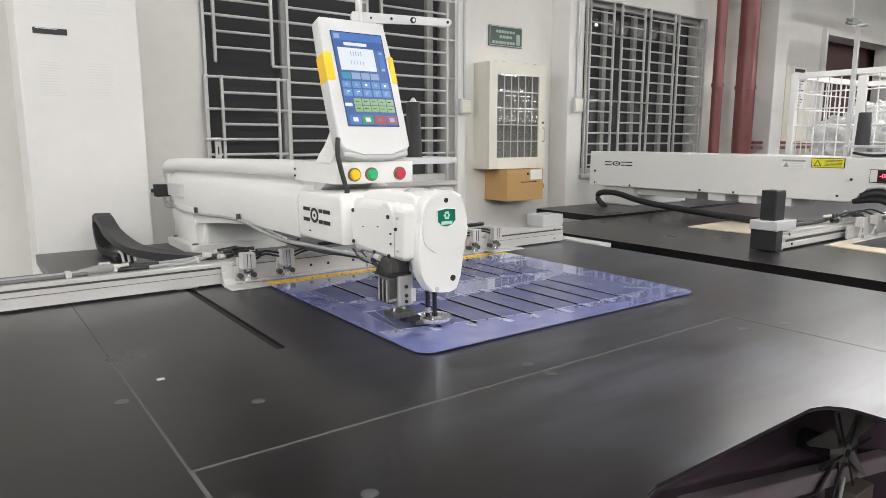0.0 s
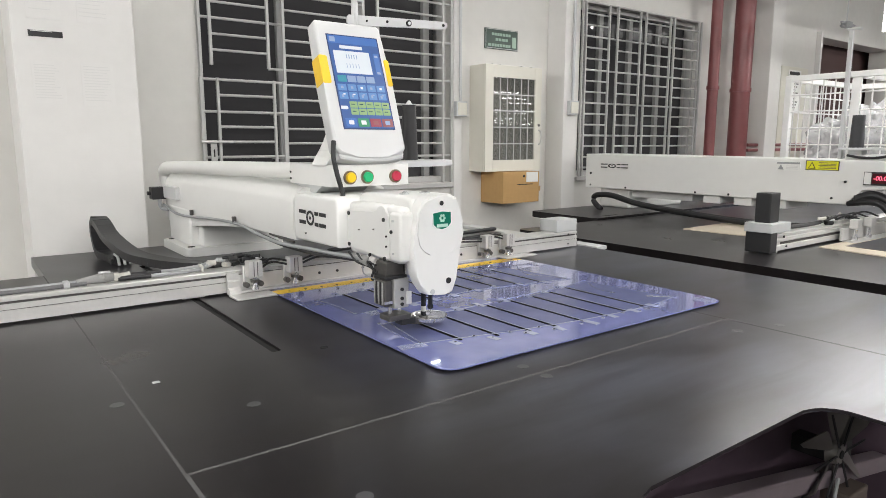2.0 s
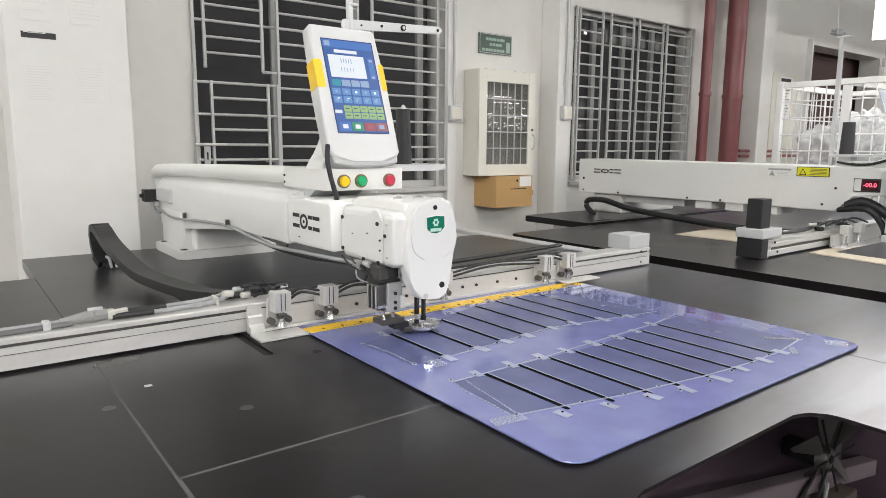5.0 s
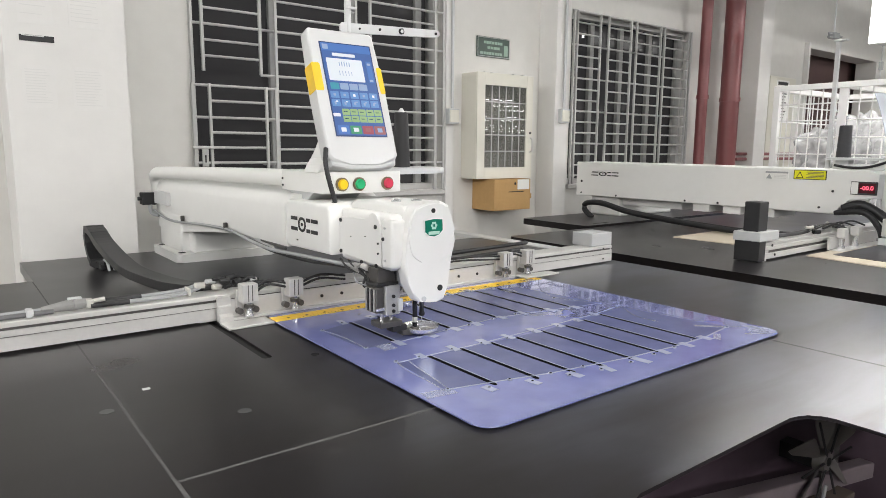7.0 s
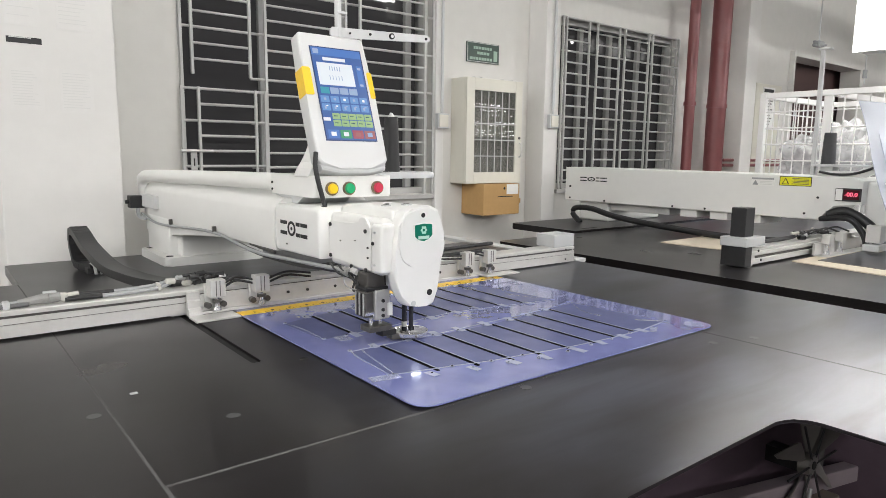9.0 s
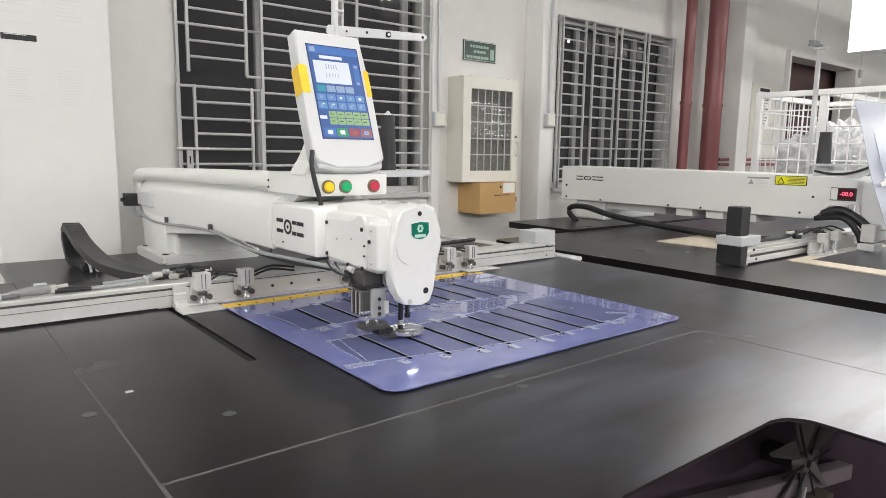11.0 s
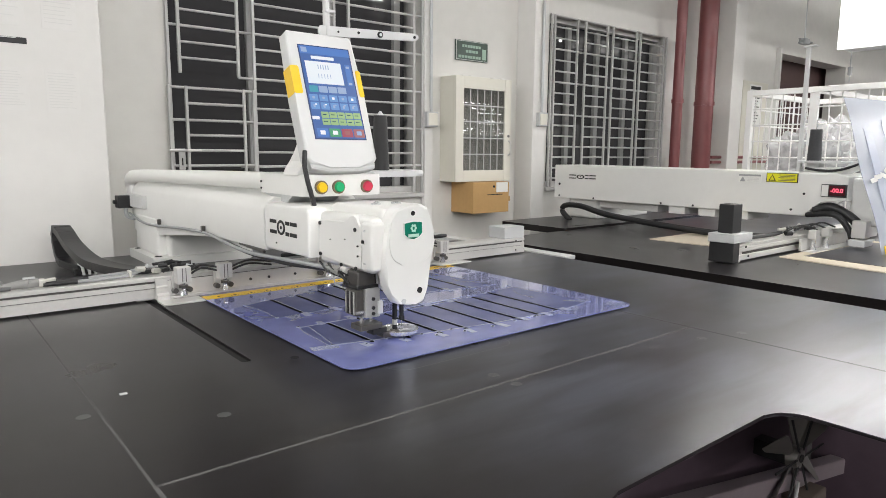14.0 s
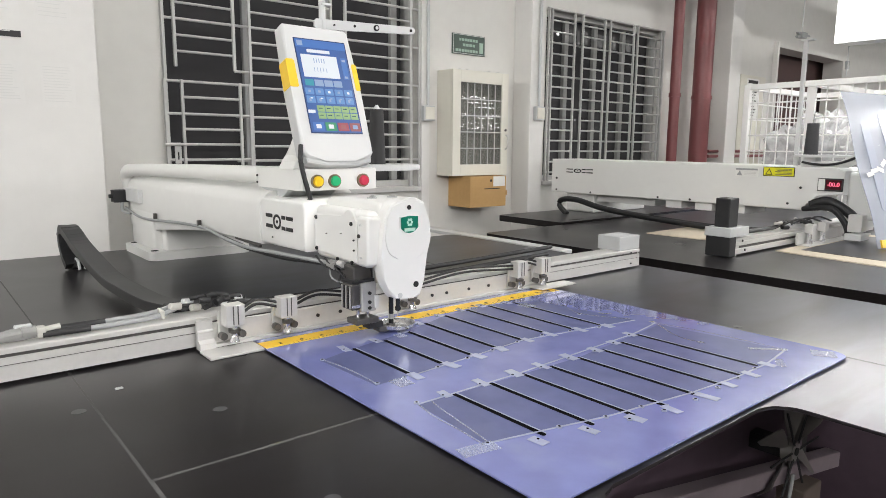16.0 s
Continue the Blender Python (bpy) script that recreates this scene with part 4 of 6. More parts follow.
def gantry_rail():
    t = thing("gantry_rail", (0.7, REF.y, TOP), "long silver aluminium gantry rail with cables", "rail")
    x0, x1, y0, y1, z0, z1 = -0.95, 2.022, 1.358, 1.430, TOP + 0.006, TOP + 0.067
    h = z1 - z0
    prof = [(y0, z0), (y0, z0 + 0.46 * h), (y0 + 0.002, z0 + 0.47 * h), (y0 + 0.002, z0 + 0.49 * h), (y0, z0 + 0.50 * h), (y0, z0 + 0.70 * h),
            (y0 + 0.004, z0 + 0.72 * h), (y0 + 0.004, z0 + 0.80 * h), (y0, z0 + 0.82 * h), (y0, z1 - 0.002), (y0 + 0.002, z1), (y1, z1), (y1, z0)]
    part("extrusion", prism(B(), prof, "x", x0, x1), M_ALU, t)
    part("groove", box(B(), x0 + 0.01, x1 - 0.01, y0 + 0.0025, y0 + 0.0038, z0 + 0.715 * h, z0 + 0.805 * h), M_DSTEEL, t)
    part("groove", box(B(), x0 + 0.01, x1 - 0.01, y0 + 0.001, y0 + 0.0018, z0 + 0.472 * h, z0 + 0.488 * h), M_DSTEEL, t)
    part("end_cover", box(B(), 1.905, x1, y0 + 0.002, 1.455, z1, z1 + 0.050, 0.003), M_GREYPL, t, "grey motor cover")
    part("end_cap", box(B(), x1, x1 + 0.004, y0 + 0.002, y1, z0, z1 + 0.004, 0.001), M_DSTEEL, t)
    part("carriage_shoe", box(B(), 0.47, 0.53, 1.372, 1.43, TOP, z0, 0.001), M_ALU, t)
    for z in (z0 + 0.2 * h, z1 - 0.01):
        screw(t, (1.97, y0, z), (0, -1, 0), 0.003)
    for y, r in ((1.446, 0.009), (1.468, 0.008)):
        part("cable_run", sweep(B(), curve([(0.55, y, TOP + 0.055), (0.9, y + 0.01, TOP + 0.05), (1.3, y + 0.015, TOP + 0.046), (1.62, y + 0.012, TOP + 0.05)], 6), r, 8), M_RUBBER, t)
    for k, (dx, dz, w) in enumerate(((0.0, 0.035, 0.03), (0.05, 0.055, 0.04), (0.09, 0.078, 0.045))):
        pts = [(0.95, 1.452, TOP + dz), (1.25, 1.46, TOP + dz + 0.006), (1.50 + dx, 1.465, TOP + dz + 0.012), (1.62 + dx * 0.5, 1.478, TOP + dz + 0.012),
               (1.66 + dx * 0.4, 1.50, TOP + dz + 0.006), (1.60, 1.52, TOP + dz), (1.35, 1.525, TOP + dz - 0.008), (1.0, 1.52, TOP + dz - 0.012)]
        part("cable_loop", sweep(B(), curve(pts, 6), 0.0065, 8), M_RUBBER, t)
    part("cable_trough", box(B(), 0.56, 1.30, 1.440, 1.500, TOP + 0.006, TOP + 0.046, 0.002), M_BLACK, t)
    return t

def clamp_unit(t, x, tall=0.046):
    c = part("clamp", box(B(), x - 0.020, x + 0.020, 1.296, 1.328, TOP + 0.052, TOP + 0.052 + tall, 0.002), M_ALU, t, "small aluminium clamp cylinder")
    for k in (-0.006, 0.004):
        part("groove", box(B(), x + k, x + k + 0.0016, 1.2945, 1.2965, TOP + 0.056, TOP + 0.05 + tall), M_DSTEEL, c)
    part("rod", cyl(B(), (x, 1.308, TOP + 0.028), (x, 1.308, TOP + 0.053), 0.006, 12), M_STEEL, c)
    part("collar", cyl(B(), (x, 1.308, TOP + 0.038), (x, 1.308, TOP + 0.046), 0.012, 14), M_DSTEEL, c)
    part("foot", cyl(B(), (x, 1.308, TOP + 0.0175), (x, 1.308, TOP + 0.029), 0.011, 14, 0.007), M_STEEL, c)
    part("bracket", box(B(), x - 0.024, x + 0.024, 1.328, 1.338, TOP + 0.02, TOP + 0.082, 0.001), M_ALU, c)
    for s in (-1, 1):
        part("nut", cyl(B(), (x + s * 0.02, 1.329, TOP + 0.030), (x + s * 0.02, 1.312, TOP + 0.030), 0.008, 10), M_DSTEEL, c)
    return c

def clamp_bar():
    t = thing("clamp_bar", (REF.x, REF.y, TOP), "aluminium clamp bar with pneumatic clamps on the rail", "clamp bar")
    bm = B()
    box(bm, 0.555, 1.565, 1.340, 1.348, TOP + 0.006, TOP + 0.056, 0.001)
    box(bm, 0.555, 1.565, 1.326, 1.340, TOP + 0.006, TOP + 0.013, 0.001)
    part("plate", bm, M_ALU, t)
    part("stepped_block", prism(B(), [(1.325, TOP + 0.004), (1.349, TOP + 0.004), (1.349, TOP + 0.064), (1.342, TOP + 0.064), (1.342, TOP + 0.044), (1.336, TOP + 0.040), (1.336, TOP + 0.024), (1.325, TOP + 0.018)], "x", 0.522, 0.555), M_ALU, t)
    part("shoe", box(B(), 0.520, 0.640, 1.262, 1.325, TOP + 0.0008, TOP + 0.006, 0.001), M_ALU, t)
    part("shoe", box(B(), 1.50, 1.655, 1.275, 1.325, TOP + 0.0090, TOP + 0.013, 0.001), M_ALU, t)
    for x in (0.588, 0.708, 1.052, 1.44, 1.54):
        clamp_unit(t, x, 0.046 if x != 1.052 else 0.04)
    for x in (0.80, 0.86, 0.95, 1.14, 1.19, 1.27, 1.345):
        screw(t, (x, 1.340, TOP + 0.034), (0, -1, 0), 0.0042)
    for a, b in ((0.608, 0.690), (0.728, 0.86), (1.46, 1.525), (1.07, 1.42)):
        for dz in (0.072, 0.082):
            part("air_line", sweep(B(), curve([(a, 1.318, TOP + dz), ((a + b) / 2, 1.334, TOP + dz + 0.012), (b, 1.318, TOP + dz + 0.004)], 6), 0.0032, 6), M_RUBBER, t)
    part("side_plug", box(B(), 1.0, 1.02, 1.355, 1.37, TOP + 0.074, TOP + 0.09, 0.001), M_WHITEPL, t)
    # hoses that lie on the rail and their connectors
    zr = TOP + 0.0735
    part("hose", sweep(B(), curve([(-0.95, 1.380, zr - 0.001), (0.08, 1.380, zr - 0.001), (0.17, 1.383, zr + 0.003)], 8), 0.0056, 12), M_HOSE, t, "dark air hose")
    part("hose", sweep(B(), curve([(-0.95, 1.393, zr), (0.08, 1.393, zr + 0.001), (0.17, 1.389, zr + 0.004)], 8), 0.0062, 12), M_GREYHOSE, t, "grey air hose")
    part("hose", sweep(B(), curve([(0.30, 1.382, zr + 0.001), (0.38, 1.384, zr), (0.46, 1.390, zr + 0.002), (0.50, 1.402, zr + 0.010)], 8), 0.0052, 10), M_GREYHOSE, t, "grey air hose")
    part("hose", sweep(B(), curve([(0.26, 1.402, zr + 0.001), (0.36, 1.404, zr + 0.004), (0.45, 1.408, zr + 0.006), (0.50, 1.418, zr + 0.012)], 8), 0.0050, 10), M_GREYHOSE, t, "grey air hose")
    part("sleeve", cyl(B(), (0.255, 1.383, zr + 0.002), (0.335, 1.383, zr + 0.001), 0.0066, 12), M_BLACK, t)
    part("sleeve", cyl(B(), (0.275, 1.402, zr + 0.005), (0.365, 1.404, zr + 0.004), 0.0062, 12), M_BLACK, t)
    part("connector", cyl(B(), (0.162, 1.386, zr + 0.004), (0.222, 1.388, zr + 0.008), 0.0070, 14, 0.0135), M_SMOKE, t, "smoky inline connector")
    part("connector_collar", cyl(B(), (0.222, 1.388, zr + 0.008), (0.246, 1.390, zr + 0.008), 0.0135, 14, 0.0115), M_SMOKE, t)
    part("connector_tab", box(B(), 0.212, 0.240, 1.384, 1.396, zr + 0.018, zr + 0.024, 0.002), M_GREYPL, t)
    part("connector_nut", box(B(), 0.246, 0.262, 1.378, 1.402, zr - 0.003, zr + 0.016, 0.003), M_PALEFIT, t)
    part("connector_tip", cyl(B(), (0.262, 1.386, zr + 0.010), (0.285, 1.388, zr + 0.012), 0.006, 10), M_PALEFIT, t)
    part("tie", box(B(), 0.132, 0.146, 1.372, 1.401, zr - 0.007, zr + 0.010, 0.003), M_GREYPL, t)
    part("tie", box(B(), 0.466, 0.473, 1.381, 1.416, zr - 0.005, zr + 0.014, 0.003), M_PALEFIT, t)
    rng = random.Random(21)
    for k in range(13):
        x, y, z = 0.488 + 0.012 * k, 1.402 + rng.uniform(-0.010, 0.026), rng.uniform(0.002, 0.022)
        a = rng.uniform(-0.5, 0.5)
        L = rng.uniform(0.016, 0.030)
        part("fitting", cyl(B(), (x, y, zr + z), (x + L * math.cos(a), y + L * math.sin(a), zr + z + rng.uniform(-0.004, 0.006)), rng.uniform(0.005, 0.0085), 12), (M_PALEFIT, M_BLACK, M_BLACK, M_GREYPL)[k % 4] if k < 6 else M_BLACK, t)
    part("fitting_tip", cyl(B(), (0.628, 1.404, zr + 0.012), (0.646, 1.406, zr + 0.014), 0.0055, 10), M_WHITEPL, t)
    part("fitting_tip", cyl(B(), (0.596, 1.396, zr + 0.004), (0.612, 1.397, zr + 0.005), 0.0055, 10), M_WHITEPL, t)
    part("plug_tail", sweep(B(), curve([(0.54, 1.43, zr + 0.02), (0.60, 1.43, zr + 0.022), (0.66, 1.425, zr + 0.008)], 6), 0.0045, 10), M_BLACK, t)
    part("chain_anchor", box(B(), 0.50, 0.56, 1.432, 1.49, TOP + 0.036, TOP + 0.078, 0.003), M_BLACK, t)
    return t

SLOT_X = [0.137, 0.222, 0.302, 0.376, 0.460, 0.541, 0.617, 0.696]
NEAR_Y = [(-0.460, -0.668), (-0.460, -0.690), (-0.462, -0.708), (-0.465, -0.722), (-0.463, -0.728), (-0.464, -0.724), (-0.455, -0.722), (-0.440, -0.716)]
FAR_Y = [(-0.137, -0.341), (-0.128, -0.333), (-0.103, -0.328), (-0.073, -0.322), (-0.045, -0.312), (-0.036, -0.310), (-0.034, -0.328), (-0.052, -0.349)]

def template():
    t = thing("sewing_template", (REF.x, REF.y, TOP), "blue translucent plastic sewing template with slots and clear tape", "template")
    X, Y = REF
    z0, z1 = TOP + 0.0035, TOP + 0.0060
    o = [(X + u, Y + v) for u, v in rounded(-0.006, 0.922, -0.803, 0.045, 0.034, 8, (1, 1, 0, 0))]
    part("sheet", prism(B(), o, "z", z0, z1, 0.0012), M_SHEET, t)
    # black layer painted in for the shadow gap below the sheet's edge
    part("under_sheet", prism(B(), [(X + u, Y + v) for u, v in rounded(0.004, 0.912, -0.793, 0.040, 0.030, 8, (1, 1, 0, 0))], "z", TOP + 0.0006, z0), M_SLOT_SHADOW, t, "black layer standing in for the shadow gap under the sheet")
    part("ruler_tape", box(B(), X - 0.004, X + 0.915, Y - 0.026, Y + 0.020, z1, z1 + 0.0006), M_RULER, t, "yellow ruler tape")
    bm = B()
    for k in range(88):
        u = 0.03 + 0.01 * k
        if 0.05 < u < 0.9:
            box(bm, X + u, X + u + 0.0012, Y - 0.024, Y - (0.016 if k % 5 else 0.008), z1 + 0.0005, z1 + 0.0009)
        if k % 5 == 0:
            box(bm, X + u + 0.003, X + u + 0.0085, Y - 0.013, Y - 0.004, z1 + 0.0005, z1 + 0.0009)
    part("ruler_marks", bm, M_INK, t, kind="stuff")
    # sunken garment windows between the tape lines
    near = [(0.060, -0.462), (0.137, -0.462), (0.46, -0.466), (0.70, -0.438), (0.812, -0.425), (0.845, -0.700), (0.72, -0.720), (0.60, -0.720), (0.46, -0.710), (0.34, -0.692), (0.175, -0.660), (0.048, -0.634)]
    far = [(0.045, -0.165), (0.137, -0.137), (0.30, -0.104), (0.46, -0.046), (0.617, -0.036), (0.76, -0.070), (0.80, -0.360), (0.696, -0.349), (0.541, -0.312), (0.30, -0.328), (0.056, -0.345)]
    for poly in (near, far):
        part("garment_window", prism(B(), [(X + u, Y + v) for u, v in poly], "z", z1, z1 + 0.0005), M_POCKET, t, "darker slotted field of the template")
    rng = random.Random(4)
    def pin(u, v):
        """Clear eyelet with an open dark hole."""
        p = part("pin", cyl(B(), (X + u, Y + v, z1), (X + u, Y + v, z1 + 0.0022), 0.0048, 12), M_TAPE, t)
        part("pin_hole", cyl(B(), (X + u, Y + v, z1 + 0.002), (X + u, Y + v, z1 + 0.0026), 0.0023, 10), M_SLOT_SHADOW, p)
    for ys in (NEAR_Y, FAR_Y):
        for x, (a, b) in zip(SLOT_X, ys):
            s = part("slot", prism(B(), rounded(X + x - 0.0044, X + x + 0.0044, Y + b, Y + a, 0.004, 4), "z", z1 + 0.0004, z1 + 0.0009), M_SLOT_SHADOW, t)
            part("slot_edge", box(B(), X + x + 0.0046, X + x + 0.0066, Y + b + 0.004, Y + a - 0.004, z1 + 0.0004, z1 + 0.0016), M_TAPE, s)
            for y, s in ((a, 1), (b, -1)):
                L = 0.034 + rng.uniform(-0.006, 0.008)
                w = 0.0085 + rng.uniform(-0.001, 0.002)
                bm = box(B(), -w, w, -L * 0.25, L * 0.75, 0, 0.0006)
                shift = -0.013 if s > 0 else (-0.027 + 0.0072 * SLOT_X.index(x) if ys is NEAR_Y else 0.004)
                tilt(bm, Matrix.Translation((X + x + shift + rng.uniform(-0.004, 0.004), Y + y, z1 + 0.0010)) @ pose(0, 0, 0, 0, 0, (0 if s > 0 else 180) + rng.uniform(-9, 9)))
                part("tape_strip", bm, M_TAPE, t, "strip of clear tape")
                pin(x - 0.020, y + s * 0.004)
    for u, v in ((0.063, -0.453), (0.052, -0.635), (0.062, -0.339), (0.05, -0.163), (0.175, -0.662), (0.261, -0.683), (0.340, -0.694), (0.814, -0.407), (0.846, -0.704), (0.753, -0.565), (0.737, -0.245)):
        pin(u, v)
    def band(a, b, w, name="tape_line"):
        a, b = Vector((X + a[0], Y + a[1])), Vector((X + b[0], Y + b[1]))
        d = (b - a).normalized()
        n = Vector((-d.y, d.x)) * w
        part(name, prism(B(), [tuple(a - n), tuple(b - n), tuple(b + n), tuple(a + n)], "z", z1 + 0.0008, z1 + 0.0014), M_PATCH if name == "trim_line" else M_TAPE, t)
    for a, b in (((0.052, -0.635), (0.175, -0.662)), ((0.175, -0.662), (0.261, -0.683)), ((0.261, -0.683), (0.34, -0.694)), ((0.34, -0.694), (0.46, -0.712)), ((0.46, -0.712), (0.60, -0.722)), ((0.60, -0.722), (0.72, -0.722)), ((0.72, -0.722), (0.846, -0.704)), ((0.06, -0.46), (0.30, -0.458)), ((0.30, -0.458), (0.70, -0.434)),
                 ((0.70, -0.434), (0.82, -0.412)), ((0.137, -0.344), (0.46, -0.314)), ((0.46, -0.314), (0.80, -0.366)), ((0.56, -0.026), (0.70, -0.045))):
        band(a, b, 0.0019)
    for pts in (((0.063, -0.453), (0.053, -0.500), (0.050, -0.532), (0.049, -0.584), (0.044, -0.635)), ((0.086, -0.465), (0.078, -0.500), (0.073, -0.531), (0.064, -0.587), (0.055, -0.633)),
                ((0.05, -0.163), (0.058, -0.21), (0.062, -0.27), (0.060, -0.339)), ((0.814, -0.407), (0.796, -0.444), (0.770, -0.482), (0.752, -0.525), (0.756, -0.575)),
                ((0.902, -0.023), (0.850, -0.075), (0.800, -0.130), (0.765, -0.185), (0.745, -0.241), (0.768, -0.302), (0.800, -0.352)), ((0.816, -0.412), (0.835, -0.50), (0.843, -0.60), (0.846, -0.704))):
        c = [(p.x, p.y) for p in curve([(u, v, 0) for u, v in pts], 4)]
        for a, b in zip(c, c[1:]):
            band(a, b, 0.0011, "trim_line")
    for u, v, w, h, r in ((0.030, -0.64, 0.014, 0.06, 80), (0.82, -0.677, 0.007, 0.074, 43), (0.880, -0.765, 0.022, 0.045, 30), (0.75, -0.735, 0.008, 0.05, -60), (0.10, -0.36, 0.016, 0.04, 0),
                          (0.27, -0.12, 0.012, 0.03, 5), (0.70, -0.10, 0.018, 0.04, 0), (0.88, -0.12, 0.012, 0.05, 0), (0.86, -0.02, 0.02, 0.03, 0)):
        bm = tilt(box(B(), -w, w, -h / 2, h / 2, 0, 0.0005), Matrix.Translation((X + u, Y + v, z1 + 0.0006)) @ pose(0, 0, 0, 0, 0, r))
        part("tape_patch", bm, M_PATCH, t, "patch of clear tape")
    return t

RAIL, BAR, TEMPLATE = gantry_rail(), clamp_bar(), template()

# drag chain: links ride on an arch from the table to the clamp bar
def chain_links(n=44):
    t = thing("drag_chain", (0.43, 2.50, TOP), "black plastic drag chain arching from table to rail", "drag chain")
    part("anchor", box(B(), 0.415, 0.475, 2.485, 2.535, TOP, TOP + 0.02, 0.003), M_BLACK, t)
    for k in range(3):
        part("finger", sweep(B(), curve([(0.430 + 0.018 * k, 2.50, TOP + 0.036), (0.432 + 0.018 * k, 2.462, TOP + 0.032), (0.434 + 0.018 * k, 2.446, TOP + 0.004)], 4), 0.005, 8), M_GREYPL, t)
    out = []
    shape = prism(B(), rounded(-0.022, 0.022, -0.013, 0.013, 0.003, 2), "x", -0.028, 0.028, 0.001)
    shape.verts.ensure_lookup_table()
    me = bpy.data.meshes.new("link")
    bmesh.ops.recalc_face_normals(shape, faces=shape.faces)
    shape.to_mesh(me)
    shape.free()
    me.materials.append(M_BLACK)
    for i in range(n):
        ob = new("link", me)
        ob.parent = t
        out.append(ob)
    return t, out
CHAIN, LINKS = chain_links()

def chain_curve(bx, by):
    """Arch of the chain, in world metres, for the rail end at bx, by: it sags as the rail pulls it out."""
    s = max(0.0, min(1.0, (2.50 - by - 0.48) / 0.54))
    q = 1.0 - s
    a = 2.545 + 0.21 * q       # where the loop turns over
    pts = [(0.450, 2.50, TOP + 0.020), (0.440, (2.44 + a) / 2, TOP + 0.016), (0.424, a - 0.055, TOP + 0.024), (0.420, a - 0.008, TOP + 0.072), (0.420, a + 0.002, TOP + 0.114),
           (0.422, a - 0.018, TOP + 0.134), (0.425, a - 0.070, TOP + 0.124), (0.430, a - 0.190, TOP + 0.089)]
    y = a - 0.190
    for f, za, zb in ((0.35, 0.062, 0.046), (0.60, 0.057, 0.041), (0.82, 0.058, 0.046)):
        pts.append((0.430 + (bx - 0.430) * f * f, y + (by - y) * f, TOP + za * q + zb * s))
    pts.append((bx, by, TOP + 0.062))
    c = curve(pts, 14)
    d = [0.0]
    for a, b in zip(c, c[1:]):
        d.append(d[-1] + (b - a).length)
    return c, d

def on_curve(c, s, f):
    x = f * s[-1]
    i = max(k for k in range(len(s) - 1) if s[k] <= x + 1e-9)
    u = (x - s[i]) / max(1e-9, s[i + 1] - s[i])
    p = c[i].lerp(c[i + 1], u)
    return p, (c[i + 1] - c[i]).normalized()

# the template's rear corner, time by time
TRACK = [
    (0.0, 0.706, 1.822), (0.5, 0.706, 1.834), (1.0, 0.705, 1.835), (1.5, 0.702, 1.838), (1.85, 0.702, 1.835), (2.0, 0.700, 1.722), (2.25, 0.672, 1.530), (2.5, 0.644, 1.332),
    (2.62, 0.638, 1.286), (2.75, 0.638, 1.283), (3.0, 0.637, 1.285), (3.5, 0.638, 1.281), (4.0, 0.637, 1.282), (4.6, 0.634, 1.300), (5.6, 0.630, 1.420), (6.2, 0.627, 1.486), (6.5, 0.626, 1.492), (7.0, 0.623, 1.498), (7.5, 0.623, 1.498),
    (8.0, 0.623, 1.502), (8.25, 0.621, 1.560), (8.5, 0.619, 1.608), (9.0, 0.618, 1.628), (10.0, 0.618, 1.665), (11.0, 0.619, 1.708), (11.5, 0.620, 1.729), (12.0, 0.626, 1.784), (12.5, 0.629, 1.832),
    (13.0, 0.629, 1.842), (13.5, 0.630, 1.845), (14.0, 0.630, 1.846), (14.28, 0.628, 1.842), (14.5, 0.604, 1.628), (14.75, 0.578, 1.440), (14.92, 0.556, 1.288), (15.0, 0.554, 1.272), (15.2, 0.553, 1.266),
    (15.5, 0.553, 1.264), (16.0, 0.553, 1.260),
]

# lift of the needle bar and of the presser foot, time by time
STITCH = [
    (0.0, 0.0), (0.2, 0.0), (0.3, 0.012), (0.4, 0.005), (0.5, 0.026), (0.6, 0.003), (0.7, 0.028), (0.8, 0.0), (0.9, 0.026), (1.0, 0.0), (1.2, 0.0), (1.4, 0.001), (1.5, 0.014), (1.6, 0.018), (1.8, 0.030),
    (2.0, 0.024), (2.5, 0.028), (2.8, 0.028), (3.0, 0.0), (3.2, 0.018), (3.3, 0.0), (3.5, 0.0), (3.7, 0.0), (3.8, 0.018), (4.0, 0.026), (4.3, 0.0), (4.6, 0.026), (4.9, 0.0), (5.2, 0.026), (5.5, 0.0), (5.8, 0.026),
    (6.1, 0.0), (6.3, 0.018), (6.5, 0.012), (6.8, 0.024), (7.0, 0.024), (7.5, 0.020), (7.7, 0.014), (8.0, 0.022), (8.2, 0.026), (8.5, 0.026), (8.8, 0.026), (9.0, 0.0), (9.2, 0.026), (9.5, 0.0), (9.8, 0.026), (10.1, 0.0),
    (10.4, 0.026), (10.7, 0.0), (11.0, 0.026), (11.3, 0.006), (11.5, 0.0), (11.7, 0.004), (11.9, 0.016), (12.0, 0.015), (12.2, 0.020), (12.5, 0.016), (12.7, 0.012), (13.0, 0.012), (13.3, 0.022), (13.5, 0.020), (13.8, 0.0),
    (14.0, 0.020), (14.2, 0.022), (14.5, 0.024), (15.0, 0.026), (15.2, 0.024), (15.5, 0.016), (15.7, 0.0), (16.0, 0.028),
]
FOOT_LIFT = [(0.0, 0.0), (1.85, 0.0), (2.0, 0.009), (2.85, 0.009), (2.97, 0.0), (8.03, 0.0), (8.15, 0.009), (8.87, 0.009), (8.97, 0.0), (14.1, 0.0), (14.22, 0.009), (15.1, 0.009), (15.35, 0.0), (16.0, 0.0)]

